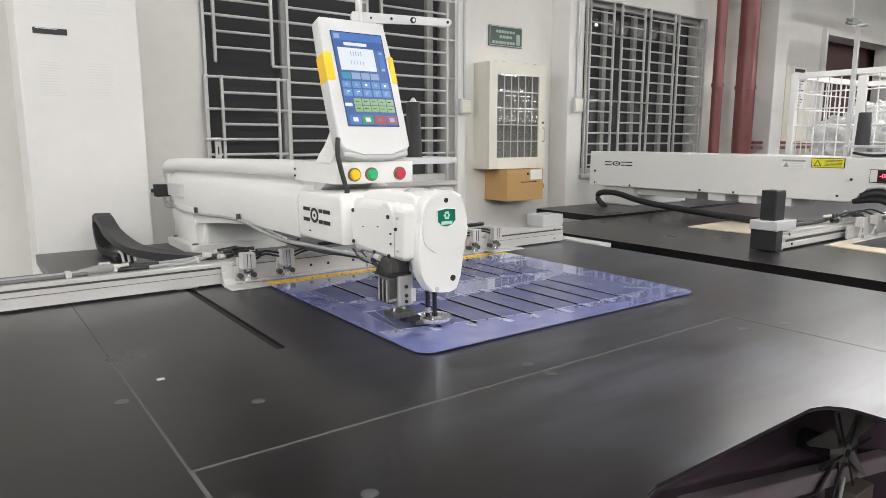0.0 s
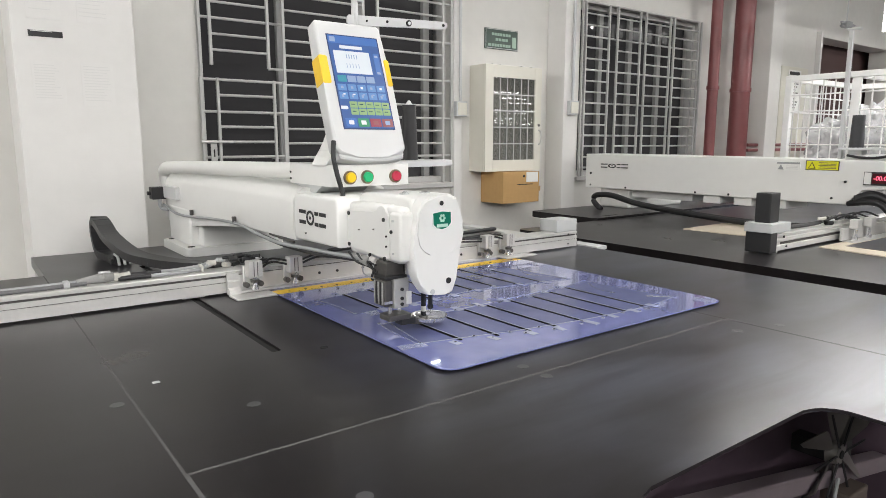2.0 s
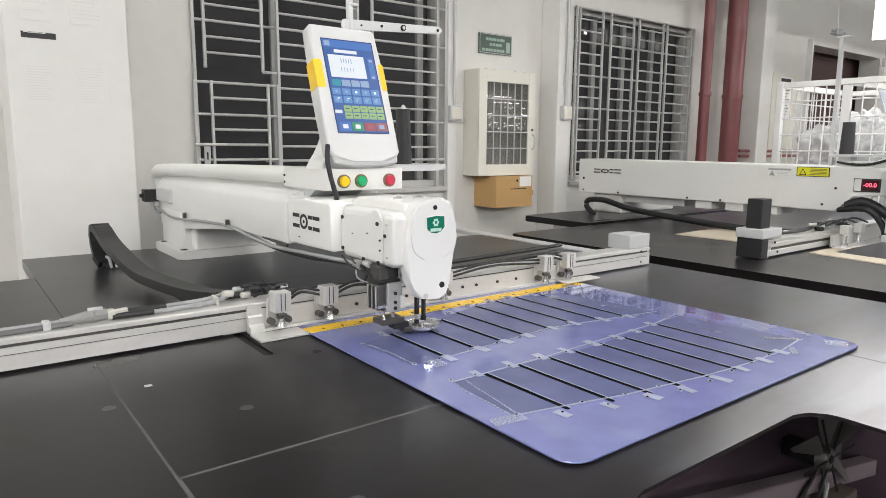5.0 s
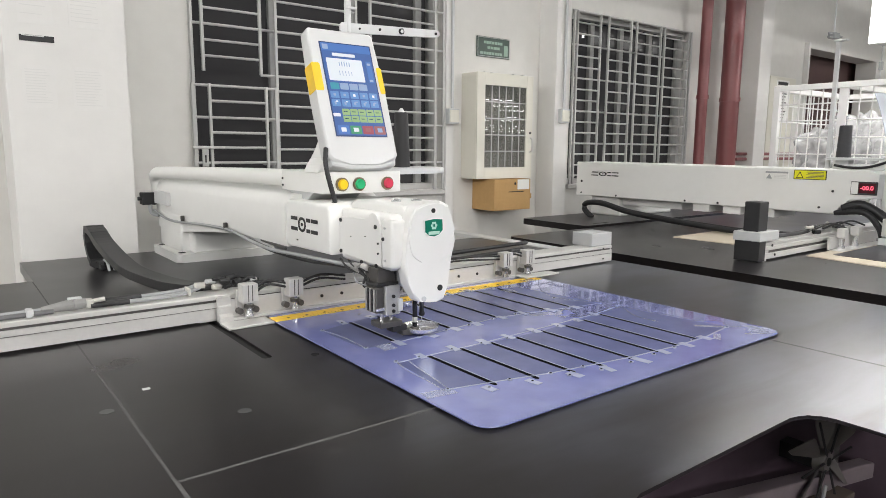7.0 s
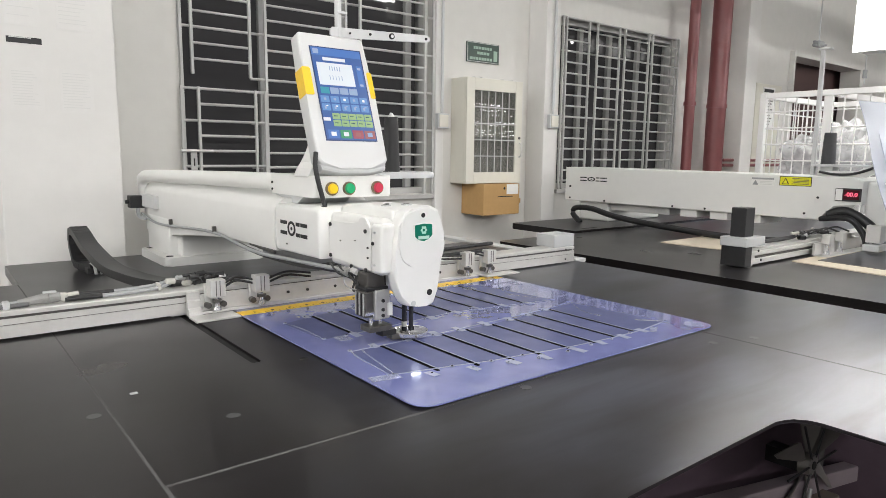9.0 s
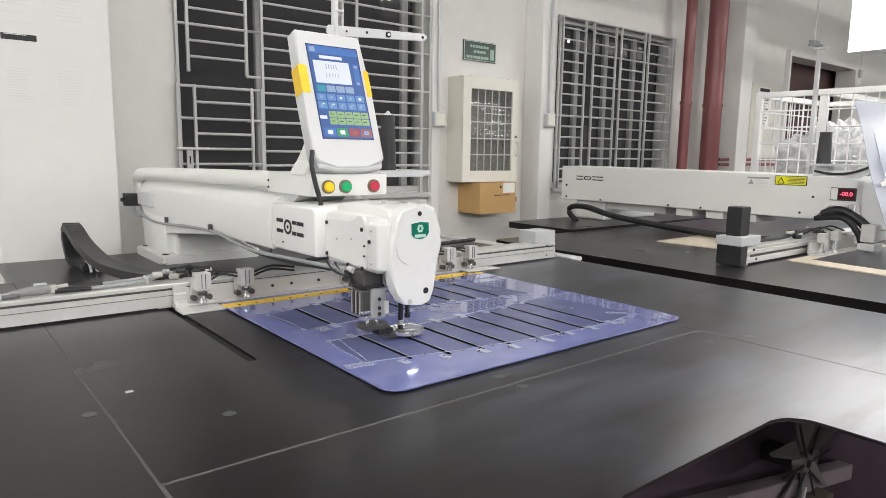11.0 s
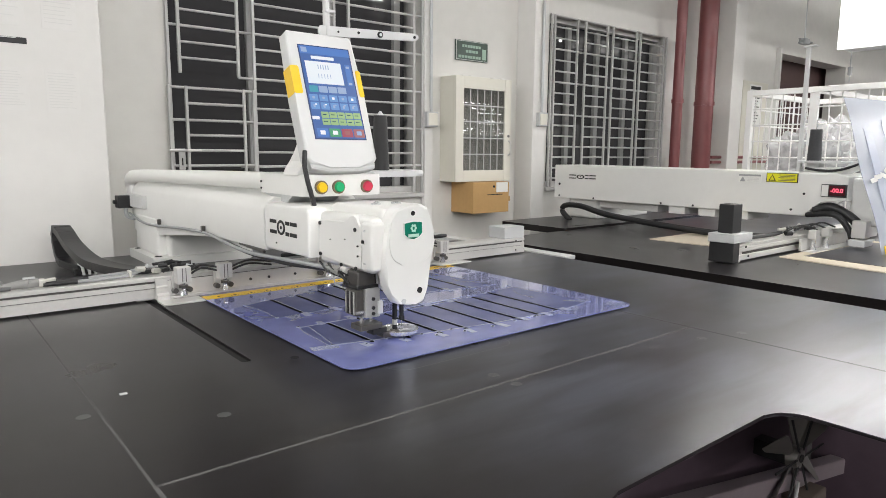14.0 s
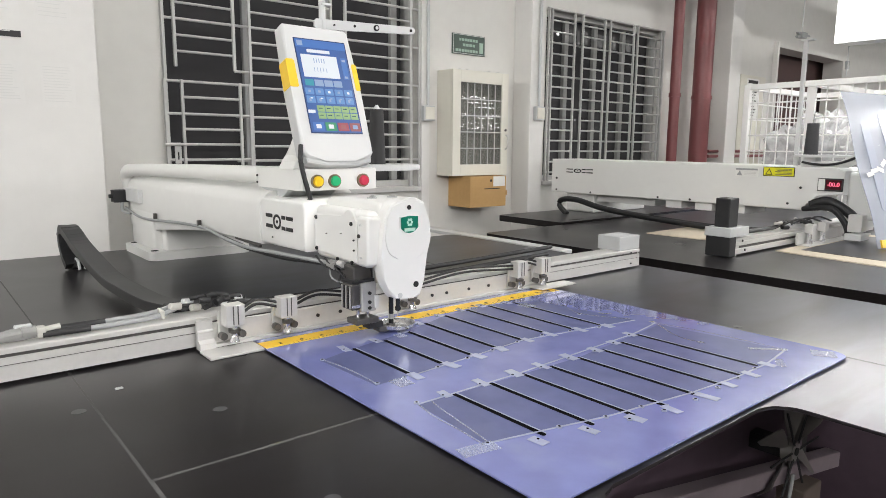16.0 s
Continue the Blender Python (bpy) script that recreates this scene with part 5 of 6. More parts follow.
# ---- what stands against the back wall ----
def wall_things():
    c = thing("wall_cabinet", (2.587, 3.05, 1.146), "off-white steel wall cabinet with a glass door", "cabinet")
    x0, x1, y0, z0, z1 = 2.587, 3.052, 3.05, 1.146, 1.782
    bm = B()
    for q in ((x0, x0 + 0.012, y0 + 0.014, WALL_Y, z0, z1), (x1 - 0.012, x1, y0 + 0.014, WALL_Y, z0, z1), (x0 + 0.012, x1 - 0.012, y0 + 0.014, WALL_Y, z0, z0 + 0.012),
              (x0 + 0.012, x1 - 0.012, y0 + 0.014, WALL_Y, z1 - 0.012, z1), (x0 + 0.012, x1 - 0.012, WALL_Y - 0.012, WALL_Y, z0 + 0.012, z1 - 0.012)):
        box(bm, *q)
    part("body", bm, M_CAB, c)
    part("shelf", box(B(), x0 + 0.013, x1 - 0.013, y0 + 0.03, WALL_Y - 0.013, 1.43, 1.442), M_CAB, c)
    d = B()
    a0, a1, b0, b1 = 2.650, 2.997, 1.215, 1.710
    for q in ((x0, a0, z0, z1), (a1, x1, z0, z1), (a0, a1, z0, b0), (a0, a1, b1, z1)):
        box(d, q[0], q[1], y0, y0 + 0.013, q[2], q[3], 0.0015)
    door = part("door", d, M_CAB, c)
    part("pane", box(B(), a0 - 0.003, a1 + 0.003, y0 + 0.009, y0 + 0.0125, b0 - 0.003, b1 + 0.003), M_PANE, door, "glass pane reflecting the hall")
    # thin bars that draw the grille mirrored in the pane
    for k in range(1, 6):
        x = a0 + (a1 - a0) * k / 6
        part("wire", cyl(B(), (x, y0 + 0.005, b0), (x, y0 + 0.005, b1), 0.0035, 6), M_GRILLE, door)
    for k in range(1, 5):
        z = b0 + (b1 - b0) * k / 5
        part("wire", cyl(B(), (a0, y0 + 0.004, z), (a1, y0 + 0.004, z), 0.0035, 6), M_GRILLE, door)
    part("handle", sweep(B(), curve([(3.033, y0, 1.31), (3.033, y0 - 0.018, 1.32), (3.033, y0 - 0.022, 1.355), (3.033, y0 - 0.018, 1.39), (3.033, y0, 1.40)], 5), 0.005, 8), M_ALU, door)
    part("lock", cyl(B(), (3.03, y0, 1.43), (3.03, y0 - 0.006, 1.43), 0.008, 12), M_DSTEEL, door)
    for x in (2.66, 2.72, 2.90, 2.98):
        part("clip", box(B(), x, x + 0.03, y0 + 0.02, y0 + 0.05, z1, z1 + 0.008, 0.002), M_ALU, c)

    k = thing("cardboard_box", (2.68, 2.99, 0.951), "brown cardboard box fixed below the wall cabinet", "box")
    part("carton", box(B(), 2.682, 2.988, 2.99, WALL_Y, 0.951, 1.143, 0.002), M_CARD, k)
    part("flap_gap", box(B(), 2.80, 2.93, 2.9885, 2.9905, 1.062, 1.067), M_DARKHOLE, k)
    part("sticker", box(B(), 2.875, 2.975, 2.987, 2.9905, 1.078, 1.140), M_PAPER, k, "torn white paper sticker")
    part("tab", box(B(), 2.985, 2.995, 2.985, 3.0, 1.02, 1.05, 0.001), M_CARD, k)
    part("grip_hole", cyl(B(), (2.855, 2.9885, 1.115), (2.855, 2.991, 1.115), 0.008, 10), M_DARKHOLE, k)

    s = thing("wall_sign", (2.70, 3.19, 1.897), "dark green wall sign with pale unreadable lettering", "sign")
    part("board", box(B(), 2.698, 2.970, 3.188, WALL_Y, 1.895, 2.017, 0.002), M_SIGN, s)
    rim = B()
    for q in ((2.700, 2.968, 2.011, 2.014), (2.700, 2.968, 1.898, 1.901), (2.700, 2.703, 1.901, 2.011), (2.965, 2.968, 1.901, 2.011)):
        box(rim, q[0], q[1], 3.1865, 3.1885, q[2], q[3])
    part("rim", rim, M_FAINT, s)
    for a, b, z in ((2.75, 2.90, 1.983), (2.78, 2.87, 1.952), (2.72, 2.89, 1.918)):
        bm = B()
        x = a
        while x < b:
            w = 0.012 + 0.012 * abs(math.sin(x * 137))
            box(bm, x, x + w, 3.1862, 3.1885, z - 0.008, z + 0.008)
            x += w + 0.005
        part("text_bar", bm, M_SIGNTEXT, s)
    part("pictogram", box(B(), 2.918, 2.950, 3.1862, 3.1885, 1.91, 1.975, 0.001), M_SIGNTEXT, s)

    for n, (x, y, z) in enumerate(((2.477, 3.163, 1.52), (3.315, 3.038, 1.546))):
        o = thing("wall_socket", (x, y, z), "grey surface socket under a thin conduit", "socket", "wall sockets")
        part("back_box", box(B(), x - 0.042, x + 0.042, y - 0.03, y, z - 0.045, z + 0.045, 0.004), M_GREYPL, o)
        part("plate", box(B(), x - 0.034, x + 0.034, y - 0.036, y - 0.030, z - 0.036, z + 0.036, 0.003), M_CAB, o)
        part("conduit", cyl(B(), (x, y - 0.012, z + 0.045), (x, y - 0.012, CEIL_Z), 0.009, 10), M_GREYPL, o)

    def notice(x0, x1, z0, z1, lines, dark=False):
        p = thing("notice_sheet", (x0, 2.86, z0), "white paper notice with faint printed lines" if not dark else "narrow black label with pale lettering on the pillar", "notice")
        part("sheet", box(B(), x0, x1, 2.8582, 2.860, z0, z1), M_NOTICE if not dark else M_INK, p)
        bm = B()
        h = z1 - z0
        rng = random.Random(int(x0 * 1000))
        for i in range(lines):
            z = z1 - h * (0.10 + 0.82 * i / max(1, lines - 0.2))
            box(bm, x0 + 0.008, x1 - 0.010 - rng.random() * 0.03, 2.8574, 2.8584, z - 0.0016, z + 0.0012)
        part("text_bar", bm, M_FAINT, p)
    notice(0.268, 0.378, 1.702, 1.724, 1, True)
    notice(0.268, 0.378, 1.765, 1.90, 4)
    notice(0.430, 0.545, 1.765, 1.92, 9)
    notice(0.268, 0.374, 1.465, 1.618, 13)
    notice(0.428, 0.540, 1.460, 1.622, 13)

    # red pipes
    for x, r in ((4.975, 0.042), (5.39, 0.078)):
        p = thing("red_pipe", (x, 3.05, 0), "dark red painted standing pipe by the wall", "pipe", "red pipes")
        smooth(part("pipe", cyl(B(), (x, 3.05, 0), (x, 3.05, CEIL_Z), r, 28), M_RED, p), 60)
        for z in (0.7, 1.74):
            part("joint", cyl(B(), (x, 3.05, z), (x, 3.05, z + 0.03), r + 0.007, 28), M_RED, p)
    h = thing("branch_pipe", (5.9, 3.08, 1.28), "thin red branch pipe along the wall", "pipe")
    for z in (1.30, 1.255):
        part("pipe", cyl(B(), (5.58, 3.06, z), (6.9, 3.10, z), 0.014, 12), M_RED, h)

    b = thing("notice_board", (6.38, 3.17, 1.40), "white framed notice panel on the wall", "notice board")
    part("panel", box(B(), 6.29, 6.80, 3.168, WALL_Y, 0.95, 2.03, 0.003), M_CAB, b)
    part("poster", box(B(), 6.42, 6.66, 3.164, 3.169, 1.62, 2.0), M_PAPER, b)
    bm = B()
    for i in range(12):
        z = 1.96 - 0.028 * i
        box(bm, 6.44, 6.62 - 0.02 * (i % 3), 3.1625, 3.1645, z - 0.006, z + 0.004)
    part("text_bar", bm, M_INK, b)
    part("heading", box(B(), 6.44, 6.63, 3.1615, 3.1645, 1.955, 1.985), M_INK, b)
    solo("door_frame", box(B(), 6.985, 7.02, 3.15, WALL_Y + 0.1, 0, 2.40, 0.004), M_PILLAR, "off-white door frame at the dark doorway", "door frame", kind="structure")

M_PANE = mat("dusty clear pane", (0.16, 0.165, 0.155), 0.0, grain=0, alpha=0.38, spec=0.8)
M_CAB = mat("cream steel", (0.66, 0.64, 0.56), 0.45, grain=0.03, scale=20)
M_SIGNTEXT = mat("pale green lettering", (0.30, 0.42, 0.34), 0.6, grain=0.05)
wall_things()


# ---- the second table and machine ----
T2 = 2.215

def far_table():
    t = thing("work_table", (3.4, 1.2, 0.0), "black laminate sewing table beside the first", "table")
    z0, z1 = TOP - 0.035, TOP
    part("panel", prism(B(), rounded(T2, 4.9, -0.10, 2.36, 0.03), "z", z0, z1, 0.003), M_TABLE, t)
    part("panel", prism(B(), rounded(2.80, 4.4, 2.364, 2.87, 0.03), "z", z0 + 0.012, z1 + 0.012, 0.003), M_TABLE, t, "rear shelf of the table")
    part("side_rail", box(B(), T2 + 0.012, T2 + 0.04, -0.05, 2.3, z0 - 0.07, z0 - 0.001, 0.003), M_BLACK, t)
    part("slot", box(B(), 2.93, 3.05, 2.41, 2.425, z1 + 0.0122, z1 + 0.0126), M_DARKHOLE, t)
    table_legs(t, [(2.35, 0.0), (2.35, 2.2), (4.7, 0.0), (4.7, 2.2), (2.95, 2.75), (4.2, 2.75)])
    tr = thing("cable_tray", (2.12, 1.9, 0.0), "white cable tray between the two tables", "cable tray")
    part("tray", box(B(), 2.105, 2.172, 1.765, 2.9, 0.880, 0.897, 0.003), M_WHITEPL, tr)
    for y in (1.8, 2.8):
        part("stand", box(B(), 2.11, 2.14, y, y + 0.03, 0.0, 0.881), M_GREYPL, tr)
far_table()

def far_machine():
    t = thing("sewing_machine", (3.48, 2.7, TOP), "white long-arm sewing machine under a plain box cover", "sewing machine")
    za = TOP + 0.012
    cover = part("arm_cover", prism(B(), [(2.925, 1.032), (2.925, 1.249), (1.20, 1.240), (1.155, 1.225), (1.155, 1.115), (1.272, 1.112), (1.338, 1.032)], "x", 3.35, 3.64, 0.006, 2), M_WHITE, t)
    blocks(cover, faces_left(3.3495, 2.80, 1.163), tuple(w * 1.42 for w in MARK), 0.026, M_INK)
    for y, z in ((2.88, 1.125), (2.88, 1.05), (2.60, 1.045), (1.92, 1.045), (1.40, 1.06), (1.345, 1.14), (2.12, 1.045)):
        screw(cover, (3.35, y, z), (-1, 0, 0), 0.008 if z == 1.125 else 0.006)
    part("pedestal", box(B(), 3.39, 3.95, 2.60, 2.83, za, 1.033, 0.01), M_WHITE, t)
    part("pedestal_front", box(B(), 3.42, 3.62, 2.18, 2.6, 0.985, 1.032, 0.004), M_WHITE, t)
    for y in (1.98, 1.80, 1.62):
        part("under_block", box(B(), 3.37, 3.60, y, y + 0.10, 0.99, 1.0315, 0.003), M_WHITE, t)
    # labels
    lab = part("warning_label", box(B(), 3.348, 3.3505, 1.378, 1.530, 1.190, 1.236), M_INK, cover, "yellow laser warning label")
    part("label_face", box(B(), 3.3465, 3.3485, 1.382, 1.526, 1.193, 1.233), M_WARN, lab)
    bm = prism(B(), [(1.518, 1.197), (1.482, 1.197), (1.500, 1.229)], "x", 3.3455, 3.3467)
    part("triangle", bm, M_INK, lab)
    part("triangle_core", prism(B(), [(1.512, 1.200), (1.488, 1.200), (1.500, 1.222)], "x", 3.3447, 3.3457), M_WARN, lab)
    bm = B()
    for i in range(5):
        box(bm, 3.3455, 3.3467, 1.39, 1.47 - 0.008 * (i % 2), 1.199 + 0.0065 * i, 1.2015 + 0.0065 * i)
    part("text_bar", bm, M_DSTEEL, lab)
    lab2 = part("caution_label", box(B(), 3.348, 3.3505, 1.555, 1.672, 1.184, 1.226), M_PAPER, cover)
    part("heading", box(B(), 3.3465, 3.3485, 1.557, 1.670, 1.216, 1.225), M_GREYHOSE, lab2)
    part("triangle", prism(B(), [(1.665, 1.188), (1.635, 1.188), (1.650, 1.213)], "x", 3.3465, 3.3485), M_GREYHOSE, lab2)
    bm = B()
    for i in range(3):
        box(bm, 3.3465, 3.3485, 1.565, 1.625, 1.191 + 0.007 * i, 1.1935 + 0.007 * i)
    part("text_bar", bm, M_FAINT, lab2)
    # counter with red digits
    ctr = part("counter", box(B(), 3.3425, 3.3505, 1.158, 1.268, 1.130, 1.190, 0.002), M_BLACK, cover, "black counter with red digits")
    part("bezel", box(B(), 3.340, 3.343, 1.165, 1.232, 1.138, 1.183, 0.001), mat("dark red window", (0.06, 0.006, 0.01), 0.2, grain=0), ctr)
    part("counter_side", box(B(), 3.3405, 3.3430, 1.236, 1.265, 1.133, 1.187, 0.001), M_WHITE, ctr)
    text_mesh("digits", "-00.0", 0.027, faces_left(3.3395, 1.199, 1.161), mat("red digits", (0.5, 0.02, 0.05), 0.4, grain=0, emit=(1.0, 0.12, 0.2), power=2.2), ctr, label="glowing red digits")
    # drag chain and cables
    ch = part("drag_chain", sweep(B(), curve([(3.2, 2.66, za), (3.2, 2.72, za + 0.05), (3.2, 2.70, 1.0), (3.2, 2.58, 1.005), (3.2, 2.40, 0.97), (3.2, 2.13, 0.945), (3.2, 1.74, 0.925), (3.2, 1.45, 0.93), (3.25, 1.30, 0.95)], 7), 0.017, 10), M_BLACK, t)
    part("loop_cable", sweep(B(), curve([(3.36, 1.30, 1.06), (3.37, 1.22, 1.08), (3.38, 1.12, 1.02), (3.37, 1.08, 0.95)], 8), 0.022, 12), M_BLACK, t)
    part("loop_cable", sweep(B(), curve([(3.36, 1.33, 1.04), (3.34, 1.20, 1.05), (3.35, 1.14, 0.99), (3.36, 1.12, 0.93)], 8), 0.014, 10), M_RUBBER, t)
    # needle head, half hidden
    part("needle_head", box(B(), 3.40, 3.60, 1.02, 1.16, 1.0, 1.22, 0.015, 3), M_WHITE, t)
    part("side_unit", box(B(), 3.33, 3.39, 1.06, 1.12, 0.95, 1.03, 0.004), M_ALU, t)
    part("side_unit_foot", box(B(), 3.30, 3.40, 1.05, 1.12, 0.915, 0.945, 0.004), M_WHITEPL, t)
    # thread stand
    part("thread_post", box(B(), 3.541, 3.561, 1.452, 1.472, 1.24, 1.858, 0.003), M_WHITEPL, t)
    part("post_cap", box(B(), 3.535, 3.567, 1.42, 1.482, 1.856, 1.866, 0.003), M_WHITEPL, t)
    part("thread_tray", prism(B(), rounded(3.48, 3.64, 1.20, 1.46, 0.05), "z", 1.285, 1.297, 0.004), M_WHITEPL, t)
    part("tray_support", box(B(), 3.53, 3.60, 1.36, 1.42, 1.24, 1.286, 0.003), M_WHITEPL, t)
    smooth(part("thread_cone", cyl(B(), (3.555, 1.395, 1.297), (3.555, 1.395, 1.452), 0.033, 20, 0.027), M_CONE, t, "dark grey thread cone"), 50)
    part("cone_pin", cyl(B(), (3.555, 1.395, 1.452), (3.555, 1.395, 1.50), 0.003, 8), M_STEEL, t)
    part("curved_guard", sweep(B(), curve([(3.40, 1.37, 1.262), (3.395, 1.30, 1.252), (3.395, 1.22, 1.256), (3.40, 1.14, 1.285), (3.43, 1.06, 1.34)], 8), 0.006, 8), M_BLACK, t)
    part("side_shield", prism(B(), [(1.38, 1.243), (1.17, 1.238), (1.06, 1.30), (1.05, 1.345), (1.10, 1.33), (1.20, 1.268), (1.38, 1.262)], "x", 3.405, 3.42, 0.003), M_WHITE, t)

M_CONE = mat("dark grey thread", (0.055, 0.055, 0.058), 0.7, grain=0.2, scale=120)
far_machine()

def far_gantry():
    t = thing("gantry_rail", (2.55, 1.28, TOP), "silver gantry rail with a black motor block", "rail")
    y0, y1, z0, z1 = 1.235, 1.31, TOP + 0.008, TOP + 0.072
    h = z1 - z0
    prof = [(y0, z0), (y0, z0 + 0.3 * h), (y0 + 0.005, z0 + 0.35 * h), (y0 + 0.005, z0 + 0.5 * h), (y0, z0 + 0.55 * h), (y0, z0 + 0.75 * h), (y0 + 0.005, z0 + 0.78 * h), (y0 + 0.005, z0 + 0.86 * h), (y0, z0 + 0.9 * h), (y0, z1), (y1, z1), (y1, z0)]
    part("extrusion", prism(B(), prof, "x", 2.507, 4.5), M_ALU, t)
    part("groove", box(B(), 2.56, 4.49, y0 + 0.003, y0 + 0.0046, z0 + 0.355 * h, z0 + 0.495 * h), M_DSTEEL, t)
    part("end_block", box(B(), 2.455, 2.506, 1.225, 1.325, TOP + 0.004, TOP + 0.082, 0.003), M_BLACK, t)
    part("top_plate", box(B(), 2.45, 2.60, 1.222, 1.33, TOP + 0.082, TOP + 0.118, 0.003), M_GREYPL, t)
    part("motor", box(B(), 2.475, 2.548, 1.245, 1.305, TOP + 0.118, TOP + 0.232, 0.004), M_BLACK, t, "black motor block")
    part("shoe", box(B(), 2.51, 2.545, 1.24, 1.30, TOP, TOP + 0.008), M_ALU, t)
    for x, z in ((2.60, z0 + 0.2 * h), (2.575, z1 - 0.012)):
        screw(t, (x, y0, z), (0, -1, 0), 0.005)
    part("hose", sweep(B(), curve([(2.62, 1.28, z1 + 0.012), (2.9, 1.27, z1 + 0.012), (3.02, 1.275, z1 + 0.022), (3.15, 1.28, z1 + 0.024), (3.3, 1.29, z1 + 0.02)], 6), 0.009, 8), M_RUBBER, t)
    rng = random.Random(8)
    for k in range(16):
        x, y, z = 2.90 + 0.026 * k, 1.268 + rng.uniform(-0.02, 0.02), z1 + rng.uniform(0.010, 0.034)
        a = rng.uniform(-0.7, 0.7)
        part("fitting", cyl(B(), (x, y, z), (x + 0.035 * math.cos(a), y + 0.035 * math.sin(a), z + rng.uniform(-0.008, 0.008)), rng.uniform(0.006, 0.010), 10), (M_PALEFIT, M_BLACK, M_SMOKE, M_BLACK, M_GREYPL)[k % 5], t)
    for k in range(3):
        part("air_line", sweep(B(), curve([(2.95 + 0.1 * k, 1.25, z1 + 0.02), (3.05 + 0.1 * k, 1.22, z1 + 0.045), (3.16 + 0.1 * k, 1.20, z1 + 0.02)], 6), 0.004, 6), M_RUBBER, t)
    c = thing("clamp_bar", (3.3, 1.2, TOP), "aluminium clamp bar with small clamps", "clamp bar")
    part("plate", box(B(), 3.02, 3.95, 1.205, 1.215, TOP + 0.006, TOP + 0.058, 0.001), M_ALU, c)
    part("shoe", box(B(), 3.02, 3.75, 1.15, 1.204, TOP, TOP + 0.006, 0.001), M_ALU, c)
    for x in (3.10, 3.24, 3.52):
        u = part("clamp", box(B(), x - 0.022, x + 0.022, 1.17, 1.204, TOP + 0.055, TOP + 0.096, 0.003), M_ALU, c)
        part("rod", cyl(B(), (x, 1.187, TOP + 0.012), (x, 1.187, TOP + 0.05), 0.009, 10), M_STEEL, u)
        part("foot", cyl(B(), (x, 1.187, TOP + 0.006), (x, 1.187, TOP + 0.02), 0.014, 10), M_STEEL, u)
    b = thing("template_board", (2.95, 1.3, TOP), "pale board template lying on the second table", "template")
    part("sheet", prism(B(), [(2.86, 1.860), (3.32, 1.870), (3.32, 1.45), (2.875, 1.44)], "z", TOP, TOP + 0.004), M_BOARD, b)
    part("sheet", prism(B(), [(2.80, 1.200), (3.7, 1.200), (3.7, 0.72), (2.72, 0.72)], "z", TOP, TOP + 0.004), M_BOARD, b)
    part("cutout", prism(B(), [(2.90, 1.14), (3.62, 1.14), (3.62, 0.80), (2.86, 0.80)], "z", TOP + 0.004, TOP + 0.005), M_TABLE, b)
far_gantry()

def film_template():
    """Clear sheet with welded pockets that leans on the second machine."""
    t = thing("plastic_template", (3.2, 0.96, TOP), "clear plastic template sheet leaning on the second machine", "template")
    # drawn flat (u across, v up), then stood up and leaned back
    lean = Matrix.Translation((3.20, 0.95, TOP + 0.004)) @ pose(0, 0, 0, 0, 0, -18) @ pose(0, 0, 0, 69, 0, 0)
    W, H = 0.62, 0.72
    bm = B()
    nx, ny = 14, 16
    vs = [[bm.verts.new((W * i / nx, H * j / ny, 0.010 * math.sin(3.1 * i / nx + 2 * j / ny) + 0.006 * math.sin(9 * j / ny))) for i in range(nx + 1)] for j in range(ny + 1)]
    for j in range(ny):
        for i in range(nx):
            bm.faces.new((vs[j][i], vs[j][i + 1], vs[j + 1][i + 1], vs[j + 1][i]))
    r = bmesh.ops.extrude_face_region(bm, geom=bm.faces[:])
    bmesh.ops.translate(bm, verts=[v for v in r["geom"] if isinstance(v, bmesh.types.BMVert)], vec=(0, 0, 0.002))
    smooth(part("sheet", tilt(bm, lean), M_FILM, t), 60)
    for u0, u1, v0, v1 in ((0.07, 0.12, 0.16, 0.60), (0.20, 0.26, 0.10, 0.62), (0.34, 0.40, 0.12, 0.64), (0.48, 0.54, 0.12, 0.60)):
        part("pocket", tilt(prism(B(), rounded(u0, u1, v0, v1, 0.02), "z", 0.012, 0.016), lean), M_FILM2, t, "milky folded pocket")
    for u, v, a in ((0.03, 0.33, 15), (0.06, 0.345, 10), (0.10, 0.35, -20), (0.13, 0.38, 40), (0.17, 0.30, -50), (0.24, 0.40, 20)):
        part("tape_strip", tilt(tilt(box(B(), -0.022, 0.022, -0.010, 0.010, 0.017, 0.018), pose(0, 0, 0, 0, 0, a)), lean @ Matrix.Translation((u + 0.02, v, 0))), M_PAPER, t, "white tape strip")
    part("yellow_edge", tilt(box(B(), 0.02, 0.60, 0.0, 0.035, 0.004, 0.012), lean), M_YEL, t)

M_FILM2 = mat("milky film", (0.62, 0.66, 0.78), 0.15, grain=0.08, scale=20, alpha=0.55)
film_template()

